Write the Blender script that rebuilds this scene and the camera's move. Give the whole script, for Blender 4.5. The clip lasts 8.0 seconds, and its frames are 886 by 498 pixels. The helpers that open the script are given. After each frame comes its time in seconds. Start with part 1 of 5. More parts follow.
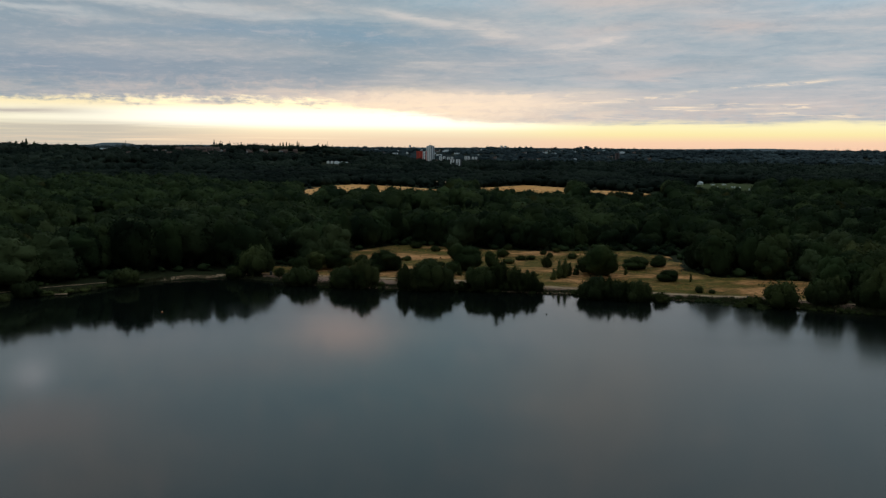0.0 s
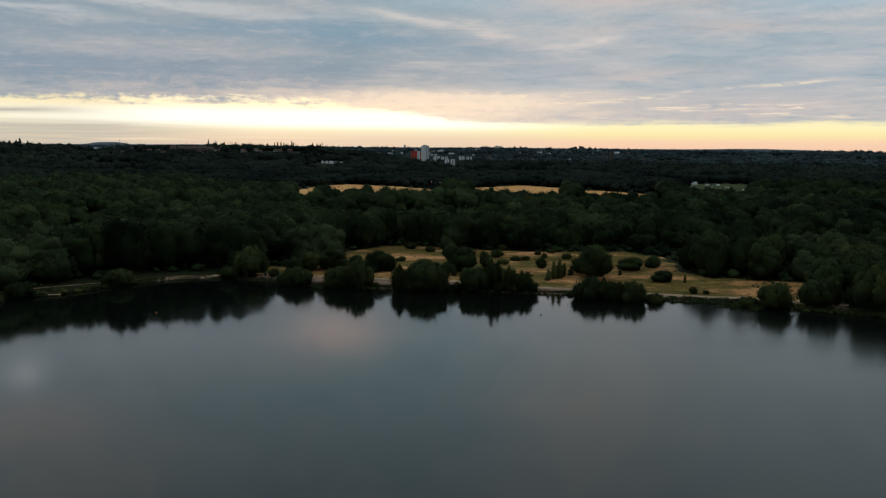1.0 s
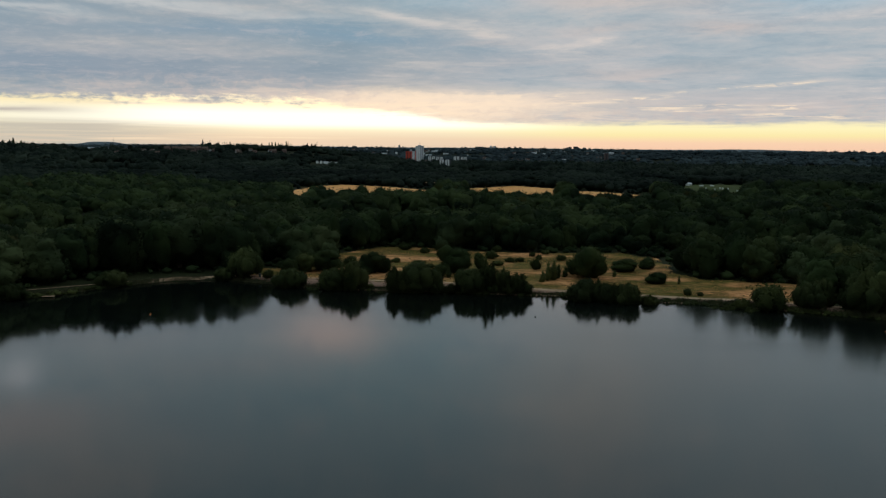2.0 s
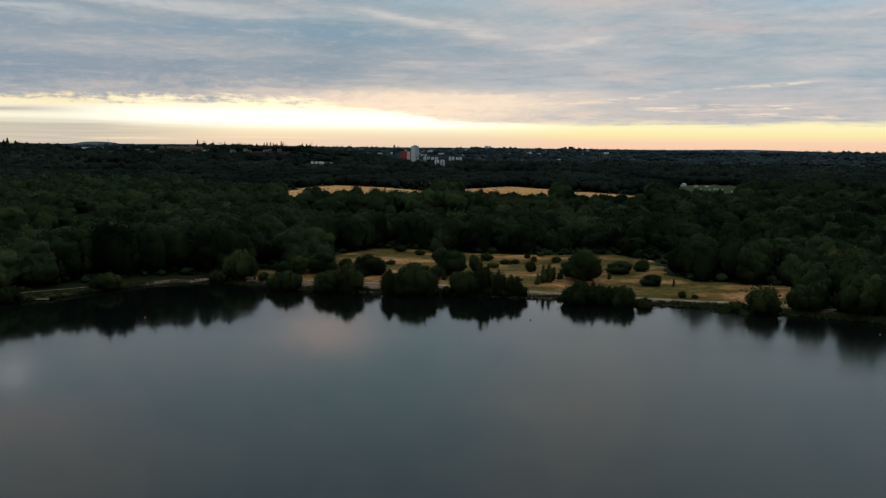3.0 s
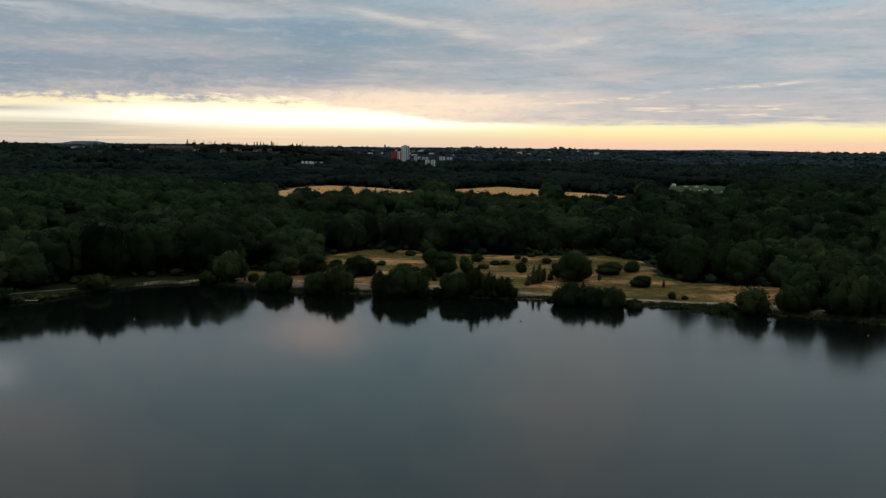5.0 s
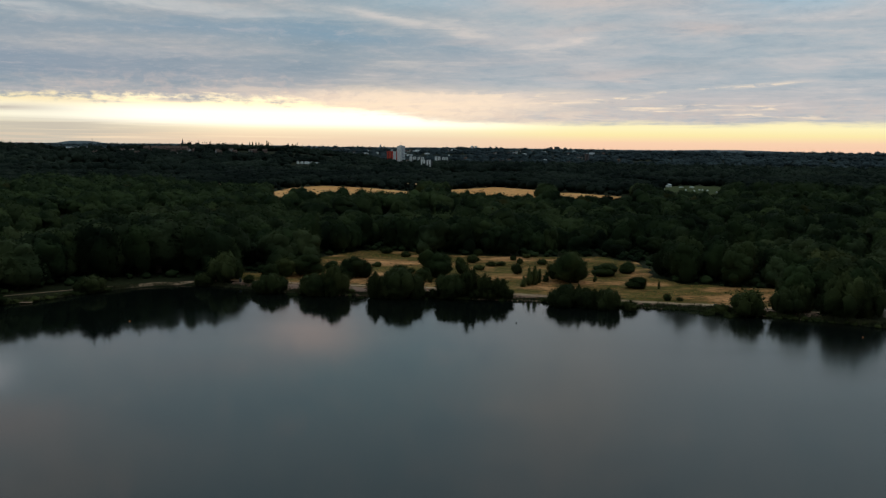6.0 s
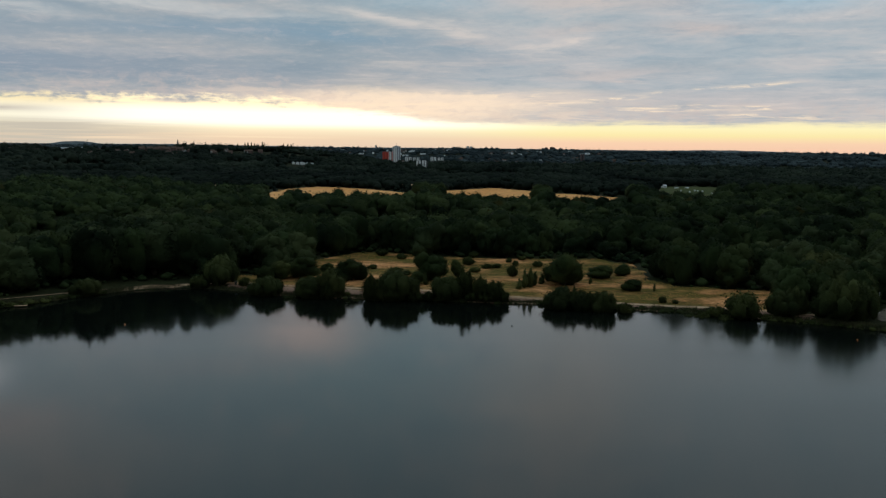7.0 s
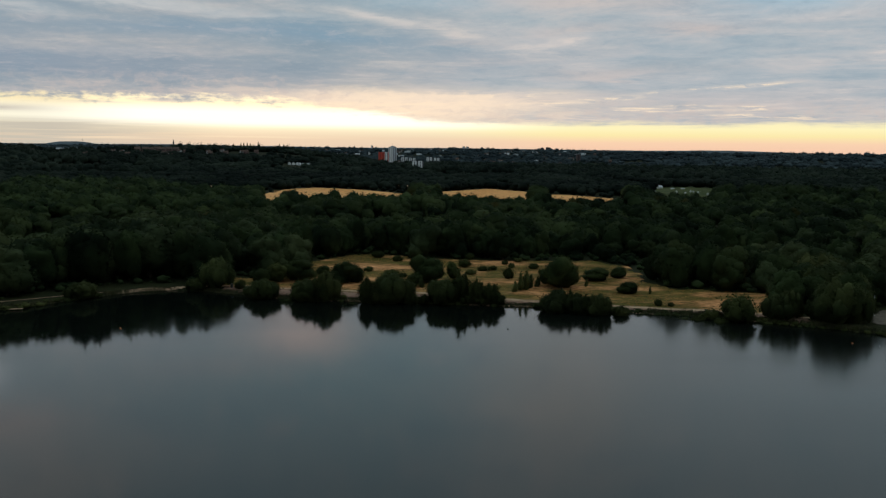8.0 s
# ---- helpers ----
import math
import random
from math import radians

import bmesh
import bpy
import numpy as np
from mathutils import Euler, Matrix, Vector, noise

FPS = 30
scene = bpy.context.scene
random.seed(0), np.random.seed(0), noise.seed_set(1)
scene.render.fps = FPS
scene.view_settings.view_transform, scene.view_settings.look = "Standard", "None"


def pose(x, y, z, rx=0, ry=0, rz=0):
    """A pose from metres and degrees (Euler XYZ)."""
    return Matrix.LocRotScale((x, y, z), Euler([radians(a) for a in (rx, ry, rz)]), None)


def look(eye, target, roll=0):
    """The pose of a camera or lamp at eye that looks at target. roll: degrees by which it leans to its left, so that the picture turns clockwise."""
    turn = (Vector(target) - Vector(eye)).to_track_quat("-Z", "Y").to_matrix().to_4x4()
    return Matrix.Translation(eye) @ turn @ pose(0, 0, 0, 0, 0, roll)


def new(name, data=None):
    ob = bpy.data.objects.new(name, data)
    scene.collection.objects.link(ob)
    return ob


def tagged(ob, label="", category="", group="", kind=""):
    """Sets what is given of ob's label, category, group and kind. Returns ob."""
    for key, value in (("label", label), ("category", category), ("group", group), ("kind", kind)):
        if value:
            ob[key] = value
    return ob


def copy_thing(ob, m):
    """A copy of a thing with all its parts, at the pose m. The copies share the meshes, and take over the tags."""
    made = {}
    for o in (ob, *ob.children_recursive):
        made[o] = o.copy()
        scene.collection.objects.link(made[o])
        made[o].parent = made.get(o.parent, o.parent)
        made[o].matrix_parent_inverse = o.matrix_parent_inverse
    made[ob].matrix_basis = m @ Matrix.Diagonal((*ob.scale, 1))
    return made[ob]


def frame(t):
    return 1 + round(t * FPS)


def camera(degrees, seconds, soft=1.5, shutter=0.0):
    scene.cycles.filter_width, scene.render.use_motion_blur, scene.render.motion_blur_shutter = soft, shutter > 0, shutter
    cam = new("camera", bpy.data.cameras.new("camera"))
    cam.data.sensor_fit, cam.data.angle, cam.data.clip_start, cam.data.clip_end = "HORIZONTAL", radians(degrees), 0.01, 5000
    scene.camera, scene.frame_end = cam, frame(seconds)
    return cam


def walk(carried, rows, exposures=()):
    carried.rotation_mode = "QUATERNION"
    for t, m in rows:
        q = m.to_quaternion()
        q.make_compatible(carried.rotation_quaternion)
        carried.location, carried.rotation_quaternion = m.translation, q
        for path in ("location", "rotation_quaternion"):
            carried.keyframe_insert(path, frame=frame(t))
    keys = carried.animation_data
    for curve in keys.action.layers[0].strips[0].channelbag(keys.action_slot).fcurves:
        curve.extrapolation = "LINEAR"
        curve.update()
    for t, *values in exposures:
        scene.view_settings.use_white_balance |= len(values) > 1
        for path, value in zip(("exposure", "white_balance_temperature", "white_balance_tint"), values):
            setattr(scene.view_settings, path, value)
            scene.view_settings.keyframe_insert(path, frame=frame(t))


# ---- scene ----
cam = camera(51.7, 8.0, soft=1.3)


def aim(h, yaw, pitch, roll):
    """Camera pose over the lake: height, then degrees."""
    a, b = radians(yaw), radians(pitch)
    way = Vector((-math.sin(a) * math.cos(b), math.cos(a) * math.cos(b), math.sin(b)))
    return look((0, 0, h), Vector((0, 0, h)) + way * 100, roll)


walk(cam, [
    (0, aim(45.00, 0.000, -6.213, 0.350)),
    (0.5, aim(45.15, -0.166, -6.220, 0.389)),
    (1, aim(45.27, -0.341, -6.223, 0.421)),
    (1.5, aim(45.39, -0.519, -6.216, 0.466)),
    (3, aim(46.67, -0.987, -6.223, 0.528)),
    (3.5, aim(46.73, -1.144, -6.226, 0.549)),
    (4, aim(46.78, -1.291, -6.226, 0.571)),
    (4.5, aim(46.94, -1.440, -6.229, 0.584)),
    (6, aim(47.65, -1.863, -6.235, 0.620)),
    (6.5, aim(48.09, -1.999, -6.237, 0.619)),
    (7, aim(48.47, -2.137, -6.222, 0.605)),
    (7.5, aim(48.91, -2.269, -6.219, 0.601)),
    (8, aim(49.38, -2.386, -6.218, 0.616)),
])

# ---- world and light ----
world = bpy.data.worlds.new("dusk_sky")
scene.world = world
world.use_nodes = True
wt = world.node_tree
wt.nodes.clear()


def wm(op, a, b=None, c=None, clamp=False):
    n = wt.nodes.new("ShaderNodeMath")
    n.operation, n.use_clamp = op, clamp
    for i, v in enumerate((a, b, c)):
        if v is None:
            continue
        if isinstance(v, (int, float)):
            n.inputs[i].default_value = v
        else:
            wt.links.new(v, n.inputs[i])
    return n.outputs[0]


def wrange(v, a, b, c=0.0, d=1.0):
    n = wt.nodes.new("ShaderNodeMapRange")
    n.interpolation_type = "SMOOTHSTEP"
    wt.links.new(v, n.inputs[0])
    for i, x in enumerate((a, b, c, d)):
        n.inputs[i + 1].default_value = x
    return n.outputs[0]


def wmix(f, a, b):
    n = wt.nodes.new("ShaderNodeMix")
    n.data_type = "RGBA"
    for i, v in ((0, f), (6, a), (7, b)):
        if isinstance(v, (int, float)):
            n.inputs[i].default_value = v
        elif isinstance(v, tuple):
            n.inputs[i].default_value = (*v, 1)
        else:
            wt.links.new(v, n.inputs[i])
    return n.outputs[2]


def wvec(x, y, z):
    n = wt.nodes.new("ShaderNodeCombineXYZ")
    for i, v in enumerate((x, y, z)):
        wt.links.new(v, n.inputs[i])
    return n.outputs[0]


def wnoise(v, detail=4, rough=0.55, distort=0.0):
    n = wt.nodes.new("ShaderNodeTexNoise")
    n.inputs["Scale"].default_value = 1
    n.inputs["Detail"].default_value = detail
    n.inputs["Roughness"].default_value = rough
    n.inputs["Distortion"].default_value = distort
    wt.links.new(v, n.inputs["Vector"])
    return n.outputs["Fac"]


def wramp(v, stops):
    n = wt.nodes.new("ShaderNodeValToRGB")
    r = n.color_ramp
    while len(r.elements) < len(stops):
        r.elements.new(0.5)
    for e, (p, c) in zip(r.elements, stops):
        e.position, e.color = p, (*c, 1)
    wt.links.new(v, n.inputs[0])
    return n.outputs[0]


tc = wt.nodes.new("ShaderNodeTexCoord")
sp = wt.nodes.new("ShaderNodeSeparateXYZ")
wt.links.new(tc.outputs["Generated"], sp.inputs[0])
dx, dy, dz = sp.outputs
flat = wm("SQRT", wm("ADD", wm("MULTIPLY", dx, dx), wm("MULTIPLY", dy, dy)))
az = wm("MULTIPLY", wm("ARCTAN2", dx, dy), 57.29578)
el = wm("MAXIMUM", wm("MULTIPLY", wm("ARCTAN2", dz, flat), 57.29578), 0.0)
lg = wm("LOGARITHM", wm("ADD", el, 2.0), math.e)


def layer(sx, sl, shift, detail=4, rough=0.55, distort=0.0):
    """Streaky cloud noise: sx along the horizon, sl upwards (closing towards the horizon)."""
    return wnoise(wvec(wm("MULTIPLY_ADD", dx, sx, shift), wm("MULTIPLY", dy, sx), wm("MULTIPLY_ADD", lg, sl, shift)), detail, rough, distort)


big = layer(4.2, 3.4, 3.1, 3, 0.5, 0.4)
mid = layer(8.0, 9.0, 7.7, 5, 0.6, 0.5)
fine = layer(21.0, 15.0, 1.3, 6, 0.68, 0.5)
puff = layer(30.0, 15.0, 5.2, 5, 0.6, 0.6)
lumps = layer(64.0, 11.0, 4.4, 5, 0.62, 0.3)
streak = layer(9.0, 19.0, 9.4, 4, 0.55, 0.5)
soft = layer(13.0, 10.0, 2.2, 5, 0.6, 0.45)
wob = wm("MULTIPLY", wm("SUBTRACT", mid, 0.5), 1.6)


def bank(az0, el0, saz, sel, slope=0.0, stray=1.0):
    """A soft cloud bank at a bearing and height above the horizon, in degrees, its edge frayed by stray."""
    u = wm("SUBTRACT", az, az0)
    p = wm("DIVIDE", u, saz)
    q = wm("DIVIDE", wm("SUBTRACT", wm("SUBTRACT", wm("MULTIPLY_ADD", wob, stray, el), el0), wm("MULTIPLY", u, slope)), sel)
    return wm("EXPONENT", wm("MULTIPLY", wm("ADD", wm("MULTIPLY", p, p), wm("MULTIPLY", q, q)), -1.0))


right = wrange(az, -4.0, 9.0)
# cloud deck over the gap in the west
tone = wm("ADD", wm("MULTIPLY", big, 0.34), wm("ADD", wm("MULTIPLY", mid, 0.42), wm("MULTIPLY", soft, 0.24)))
deck = wramp(tone, [(0.39, (0.235, 0.325, 0.395)), (0.48, (0.305, 0.375, 0.43)), (0.55, (0.375, 0.415, 0.45)), (0.63, (0.53, 0.52, 0.51))])
tint = wt.nodes.new("ShaderNodeVectorMath")
tint.operation = "MULTIPLY"
wt.links.new(deck, tint.inputs[0])
tint.inputs[1].default_value = (1.43, 1.30, 1.23)
warm = wmix(right, deck, tint.outputs[0])
warm = wmix(wm("MULTIPLY", wrange(el, 9.5, 12.5), 0.62), warm, (0.335, 0.485, 0.535))
BLUE, STEEL, PALE, PINK, FIRE = (0.22, 0.335, 0.44), (0.27, 0.345, 0.42), (0.56, 0.59, 0.60), (0.62, 0.53, 0.50), (1.0, 0.82, 0.62)
for az0, el0, saz, sel, slope, strength, colour in (
        # blue-grey underside in the south-west, with a pale streaked top
        (-22, 4.6, 9, 1.0, 0.0, 0.62, (0.225, 0.305, 0.40)), (-11, 4.5, 8, 0.9, -0.02, 0.4, STEEL), (-25, 6.3, 6, 0.7, 0.02, 0.5, STEEL), (-5, 6.9, 6.5, 0.75, -0.06, 0.9, (0.20, 0.325, 0.43)),
        (-14, 7.0, 6, 0.5, 0.0, 0.6, BLUE), (-19, 8.35, 8, 0.28, -0.01, 0.85, PALE), (-24, 7.6, 4, 0.22, -0.02, 0.7, PALE), (-10, 8.0, 7, 0.25, -0.03, 0.6, (0.52, 0.55, 0.57)), (-16, 5.5, 7, 0.3, 0.03, 0.35, (0.45, 0.47, 0.50)),
        (-2.0, 8.0, 3.6, 0.26, -0.13, 0.85, (0.70, 0.64, 0.60)), (2.4, 7.25, 2.2, 0.25, -0.17, 0.8, (0.68, 0.62, 0.58)), (1.5, 9.0, 6, 0.6, 0.0, 0.5, (0.36, 0.50, 0.60)),
        # warmer, mottled deck to the north-west
        (7.5, 7.7, 3.5, 0.5, -0.05, 0.55, (0.34, 0.44, 0.50)), (12, 6.1, 5.5, 0.5, 0.03, 0.5, (0.33, 0.41, 0.47)), (21, 6.3, 5, 0.8, 0.03, 0.5, (0.35, 0.44, 0.50)), (5, 5.4, 5, 0.6, 0.0, 0.45, STEEL), (17, 5.0, 4, 0.35, 0.0, 0.4, (0.36, 0.41, 0.45)),
        (9.5, 9.0, 4, 0.5, 0.0, 0.6, PINK), (17.5, 7.2, 2.6, 0.4, 0.02, 0.7, PINK), (12, 4.6, 4, 0.35, 0.0, 0.5, PINK), (10, 7.1, 3, 0.3, 0.05, 0.45, PINK), (15, 8.6, 4, 0.4, 0.03, 0.4, PINK), (3.5, 6.4, 2.5, 0.25, 0.0, 0.35, PINK),
        (23, 9.1, 4.5, 0.8, 0.0, 0.92, (0.33, 0.53, 0.66)), (17, 2.6, 12, 0.9, 0.0, 0.4, PINK),
        # warm glow under the edge of the deck
        (-1.5, 2.75, 6.5, 0.8, 0.0, 0.88, (0.98, 0.80, 0.62)), (3.5, 2.75, 6.5, 0.75, 0.0, 0.72, (0.97, 0.79, 0.62)), (8.5, 3.1, 4.0, 0.4, 0.0, 0.4, (0.86, 0.70, 0.58)),
        # the sky above the picture, mirrored in the lake
        (-3, 14, 9, 5, 0.0, 0.5, (0.29, 0.47, 0.52)), (10, 15, 5, 6, 0.0, 0.55, (0.56, 0.53, 0.49)), (-6.4, 11.4, 3.4, 1.5, 0.0, 0.85, (0.82, 0.67, 0.62)), (-24.6, 13.0, 1.2, 0.9, 0.0, 0.7, (0.80, 0.85, 0.90)), (-17, 11.5, 6, 0.8, 0.0, 0.5, (0.50, 0.54, 0.58)), (-25, 15.8, 5, 1.2, 0.0, 0.65, (0.60, 0.52, 0.50)), (-13, 13.2, 5, 0.7, 0.0, 0.45, (0.52, 0.51, 0.52)), (5, 11.6, 4, 0.9, 0.0, 0.5, (0.46, 0.52, 0.56)), (16, 13, 5, 1.4, 0.0, 0.4, (0.50, 0.50, 0.50)), (-22, 19, 6, 3, 0.0, 0.5, (0.54, 0.50, 0.47)), (-12, 17, 5, 2, 0.0, 0.35, (0.33, 0.45, 0.50))):
    warm = wmix(wm("MULTIPLY", bank(az0, el0, saz, sel, slope), strength), warm, colour)
warm = wmix(wm("MULTIPLY", wrange(fine, 0.50, 0.70), 0.26), warm, (0.60, 0.555, 0.56))
warm = wmix(wm("MULTIPLY", wrange(fine, 0.50, 0.32), 0.28), warm, (0.25, 0.345, 0.43))
grain = layer(70.0, 40.0, 6.1, 4, 0.7, 0.2)
warm = wmix(wm("MULTIPLY", wrange(grain, 0.48, 0.72), 0.11), warm, (0.66, 0.63, 0.62))
warm = wmix(wm("MULTIPLY", wrange(grain, 0.52, 0.28), 0.11), warm, (0.24, 0.31, 0.38))
# thin lit streaks where the deck breaks up
for az0, el0, saz, sel, slope in ((6, 3.35, 2.6, 0.10, 0.0), (8.5, 2.85, 2.8, 0.09, 0.02), (12.2, 3.15, 1.9, 0.09, 0.06), (16.2, 3.55, 1.3, 0.08, 0.05), (19.0, 3.8, 1.9, 0.09, 0.05), (21.5, 4.0, 1.2, 0.07, 0.04), (17.4, 2.72, 1.6, 0.08, 0.0), (21.4, 2.66, 1.5, 0.10, -0.01), (19.8, 2.15, 1.4, 0.10, 0.02), (14.5, 2.5, 2.2, 0.06, 0.02), (3.5, 3.1, 1.8, 0.12, -0.02), (22.8, 2.05, 1.6, 0.06, 0.0)):
    warm = wmix(wm("MULTIPLY", bank(az0, el0, saz, sel, slope, 0.55), wrange(puff, 0.42, 0.56, 0.05, 0.92)), warm, FIRE)
# a lit bank of cloud over the brightest part of the gap
ragged = wm("ADD", wm("MULTIPLY_ADD", lumps, 1.3, el), wm("MULTIPLY", puff, 0.9))
lit_bank = wm("MULTIPLY", wrange(ragged, 4.75, 4.15), wm("MULTIPLY", wrange(az, -8.5, -5.0), wrange(az, 9.0, 2.5)))
warm = wmix(wm("MULTIPLY", lit_bank, 0.72), warm, (0.97, 0.79, 0.62))
# lower edge of the deck
edge = wm("ADD", wrange(az, -9.0, 3.5, 2.85, 1.62), wm("MULTIPLY", wm("SUBTRACT", mid, 0.5), 0.8))
edge = wm("ADD", edge, wm("MULTIPLY", wm("SUBTRACT", puff, 0.5), wrange(az, -4.0, 6.0, 0.8, 0.25)))
edge = wm("ADD", edge, wm("MULTIPLY", wm("SUBTRACT", lumps, 0.5), wrange(az, 0.0, -9.0, 0.25, 1.05)))
over = wm("SUBTRACT", el, edge)
lit = wm("MULTIPLY", wrange(over, 1.5, 0.0), wrange(puff, 0.40, 0.62, 0.15, 0.8))
lit = wm("MULTIPLY", lit, wm("MULTIPLY", wrange(az, -16.0, -3.0, 0.3, 1.0), wrange(az, 6.0, 16.0, 1.0, 0.35)))
warm = wmix(lit, warm, (0.88, 0.72, 0.57))
warm = wmix(wm("MULTIPLY", wm("MULTIPLY", wrange(over, 1.9, 0.5), wrange(lumps, 0.46, 0.62)), wrange(az, -26.0, -14.0, 0.1, 0.36)), warm, (0.62, 0.53, 0.50))
warm = wmix(wm("MULTIPLY", bank(-0.8, 2.65, 6.0, 0.8), wrange(puff, 0.34, 0.6, 0.3, 0.9)), warm, (1.05, 0.84, 0.62))
# the bright gap
glow = wm("MULTIPLY", wrange(az, 12.0, -1.0), wrange(az, -30.0, -19.0, 0.55, 1.0))
elf = wm("DIVIDE", el, 3.2)
gap_l = wramp(elf, [(0.0, (0.80, 0.62, 0.47)), (0.20, (0.88, 0.69, 0.48)), (0.36, (1.0, 0.89, 0.62)), (0.45, (1.0, 0.97, 0.80)), (0.66, (1.0, 0.97, 0.80)), (0.82, (1.0, 0.86, 0.55))])
gap_r = wramp(elf, [(0.0, (0.93, 0.60, 0.43)), (0.16, (0.98, 0.67, 0.45)), (0.30, (1.0, 0.85, 0.43)), (0.42, (1.03, 0.93, 0.53)), (0.6, (1.0, 0.90, 0.55))])
gap = wmix(glow, gap_r, gap_l)
veil = wm("MULTIPLY", wrange(az, -9.0, -21.0), wm("MULTIPLY", wrange(el, 1.75, 1.25), wrange(streak, 0.35, 0.55, 0.65, 0.98)))
gap = wmix(veil, gap, (0.58, 0.545, 0.455))
for az0, el0, saz, sel, strength, colour in ((-25, 2.05, 3.6, 0.17, 0.9, (0.50, 0.46, 0.42)), (-14.2, 2.75, 1.7, 0.15, 0.85, (0.46, 0.42, 0.41)), (-18, 2.5, 2.2, 0.09, 0.5, (0.62, 0.55, 0.49)), (-9.5, 0.62, 4.5, 0.06, 0.5, (1.0, 0.86, 0.60)), (-17.5, 0.5, 3, 0.08, 0.6, (0.95, 0.78, 0.55))):
    gap = wmix(wm("MULTIPLY", bank(az0, el0, saz, sel, 0.0, 0.3), strength), gap, colour)
gain = wm("MULTIPLY_ADD", wm("MULTIPLY", wm("MULTIPLY", glow, wrange(az, -22.0, -15.0)), wrange(elf, 0.3, 0.5)), 0.28, 1.0)
hot = wt.nodes.new("ShaderNodeVectorMath")
hot.operation = "SCALE"
wt.links.new(gap, hot.inputs[0])
wt.links.new(gain, hot.inputs["Scale"])
# the gap closes away from the west
west = wm("MULTIPLY", wrange(az, -70.0, -40.0), wrange(az, 70.0, 40.0))
opening = wm("MULTIPLY", wrange(over, 0.28, -0.22), west)
clouds = wmix(opening, warm, hot.outputs[0])
high = wt.nodes.new("ShaderNodeVectorMath")
high.operation = "SCALE"
wt.links.new(clouds, high.inputs[0])
# dusk: the side away from the sunset is dimmer, the sky overhead still pale
away = wm("MULTIPLY", wrange(dy, 0.1, -0.8, 1.0, 0.55), 1.0)
wt.links.new(wm("MULTIPLY", wrange(el, 24.0, 65.0, 1.0, 1.8), wm("MAXIMUM", away, wrange(el, 30.0, 70.0))), high.inputs["Scale"])

sky = wt.nodes.new("ShaderNodeTexSky")
sky.sky_type, sky.sun_disc = "NISHITA", False
sky.sun_elevation, sky.sun_rotation = radians(1.2), radians(-12.0)
thin = wt.nodes.new("ShaderNodeVectorMath")
thin.operation = "SCALE"
wt.links.new(sky.outputs[0], thin.inputs[0])
thin.inputs["Scale"].default_value = 0.06
bg = wt.nodes.new("ShaderNodeBackground")
wt.links.new(wmix(0.97, thin.outputs[0], high.outputs[0]), bg.inputs[0])
bg.inputs[1].default_value = 1.0
wout = wt.nodes.new("ShaderNodeOutputWorld")
wt.links.new(bg.outputs[0], wout.inputs[0])

sun = new("sun", bpy.data.lights.new("sun", "SUN"))
sun.data.energy, sun.data.angle, sun.data.color = 0.5, radians(8), (1.0, 0.78, 0.55)
sun.matrix_world = look((-200, 950, 36), (0, 0, 20))


# ---- materials ----
def material(name, rough=0.8, metal=0.0):
    m = bpy.data.materials.new(name)
    m.use_nodes = True
    b = m.node_tree.nodes["Principled BSDF"]
    b.inputs["Roughness"].default_value, b.inputs["Metallic"].default_value = rough, metal
    b.inputs["Specular IOR Level"].default_value = 0.25
    return m, m.node_tree, b


def node(nt, kind, **kw):
    n = nt.nodes.new(kind)
    for k, v in kw.items():
        n.inputs[k].default_value = v
    return n


def ramp(nt, src, stops):
    n = nt.nodes.new("ShaderNodeValToRGB")
    r = n.color_ramp
    while len(r.elements) < len(stops):
        r.elements.new(0.5)
    for e, (p, c) in zip(r.elements, stops):
        e.position, e.color = p, (*c, 1)
    nt.links.new(src, n.inputs[0])
    return n.outputs[0]


def mixed(nt, f, a, b, blend="MIX"):
    n = nt.nodes.new("ShaderNodeMix")
    n.data_type, n.blend_type = "RGBA", blend
    for i, v in ((0, f), (6, a), (7, b)):
        if isinstance(v, (int, float)):
            n.inputs[i].default_value = v
        elif isinstance(v, tuple):
            n.inputs[i].default_value = (*v, 1)
        else:
            nt.links.new(v, n.inputs[i])
    return n.outputs[2]


def noisy(nt, scale, detail=3.0, stretch=(1, 1, 1), rough=0.55):
    g = nt.nodes.new("ShaderNodeNewGeometry")
    mp = nt.nodes.new("ShaderNodeMapping")
    mp.inputs["Scale"].default_value = stretch
    nt.links.new(g.outputs["Position"], mp.inputs["Vector"])
    n = node(nt, "ShaderNodeTexNoise", Scale=scale, Detail=detail, Roughness=rough)
    nt.links.new(mp.outputs[0], n.inputs["Vector"])
    return n.outputs["Fac"]


def bumped(nt, b, height, strength, distance):
    n = node(nt, "ShaderNodeBump", Strength=strength, Distance=distance)
    nt.links.new(height, n.inputs["Height"])
    nt.links.new(n.outputs[0], b.inputs["Normal"])


def surface(name, a, c, scale, rough=0.85, stretch=(1, 1, 1), fine=None, bump=0.3, metal=0.0):
    """Two-scale mottled surface between the colours a and c."""
    m, nt, b = material(name, rough, metal)
    if rough > 0.84:
        b.inputs["Specular IOR Level"].default_value = 0.04
    n1 = noisy(nt, scale, 4, stretch)
    n2 = noisy(nt, fine or scale * 9, 3, stretch)
    col = ramp(nt, n1, [(0.36, a), (0.64, c)])
    grain = ramp(nt, n2, [(0.3, (0.72, 0.72, 0.72)), (0.7, (1.2, 1.2, 1.2))])
    nt.links.new(mixed(nt, 1.0, col, grain, "MULTIPLY"), b.inputs["Base Color"])
    bumped(nt, b, n2, bump, 0.1)
    return m


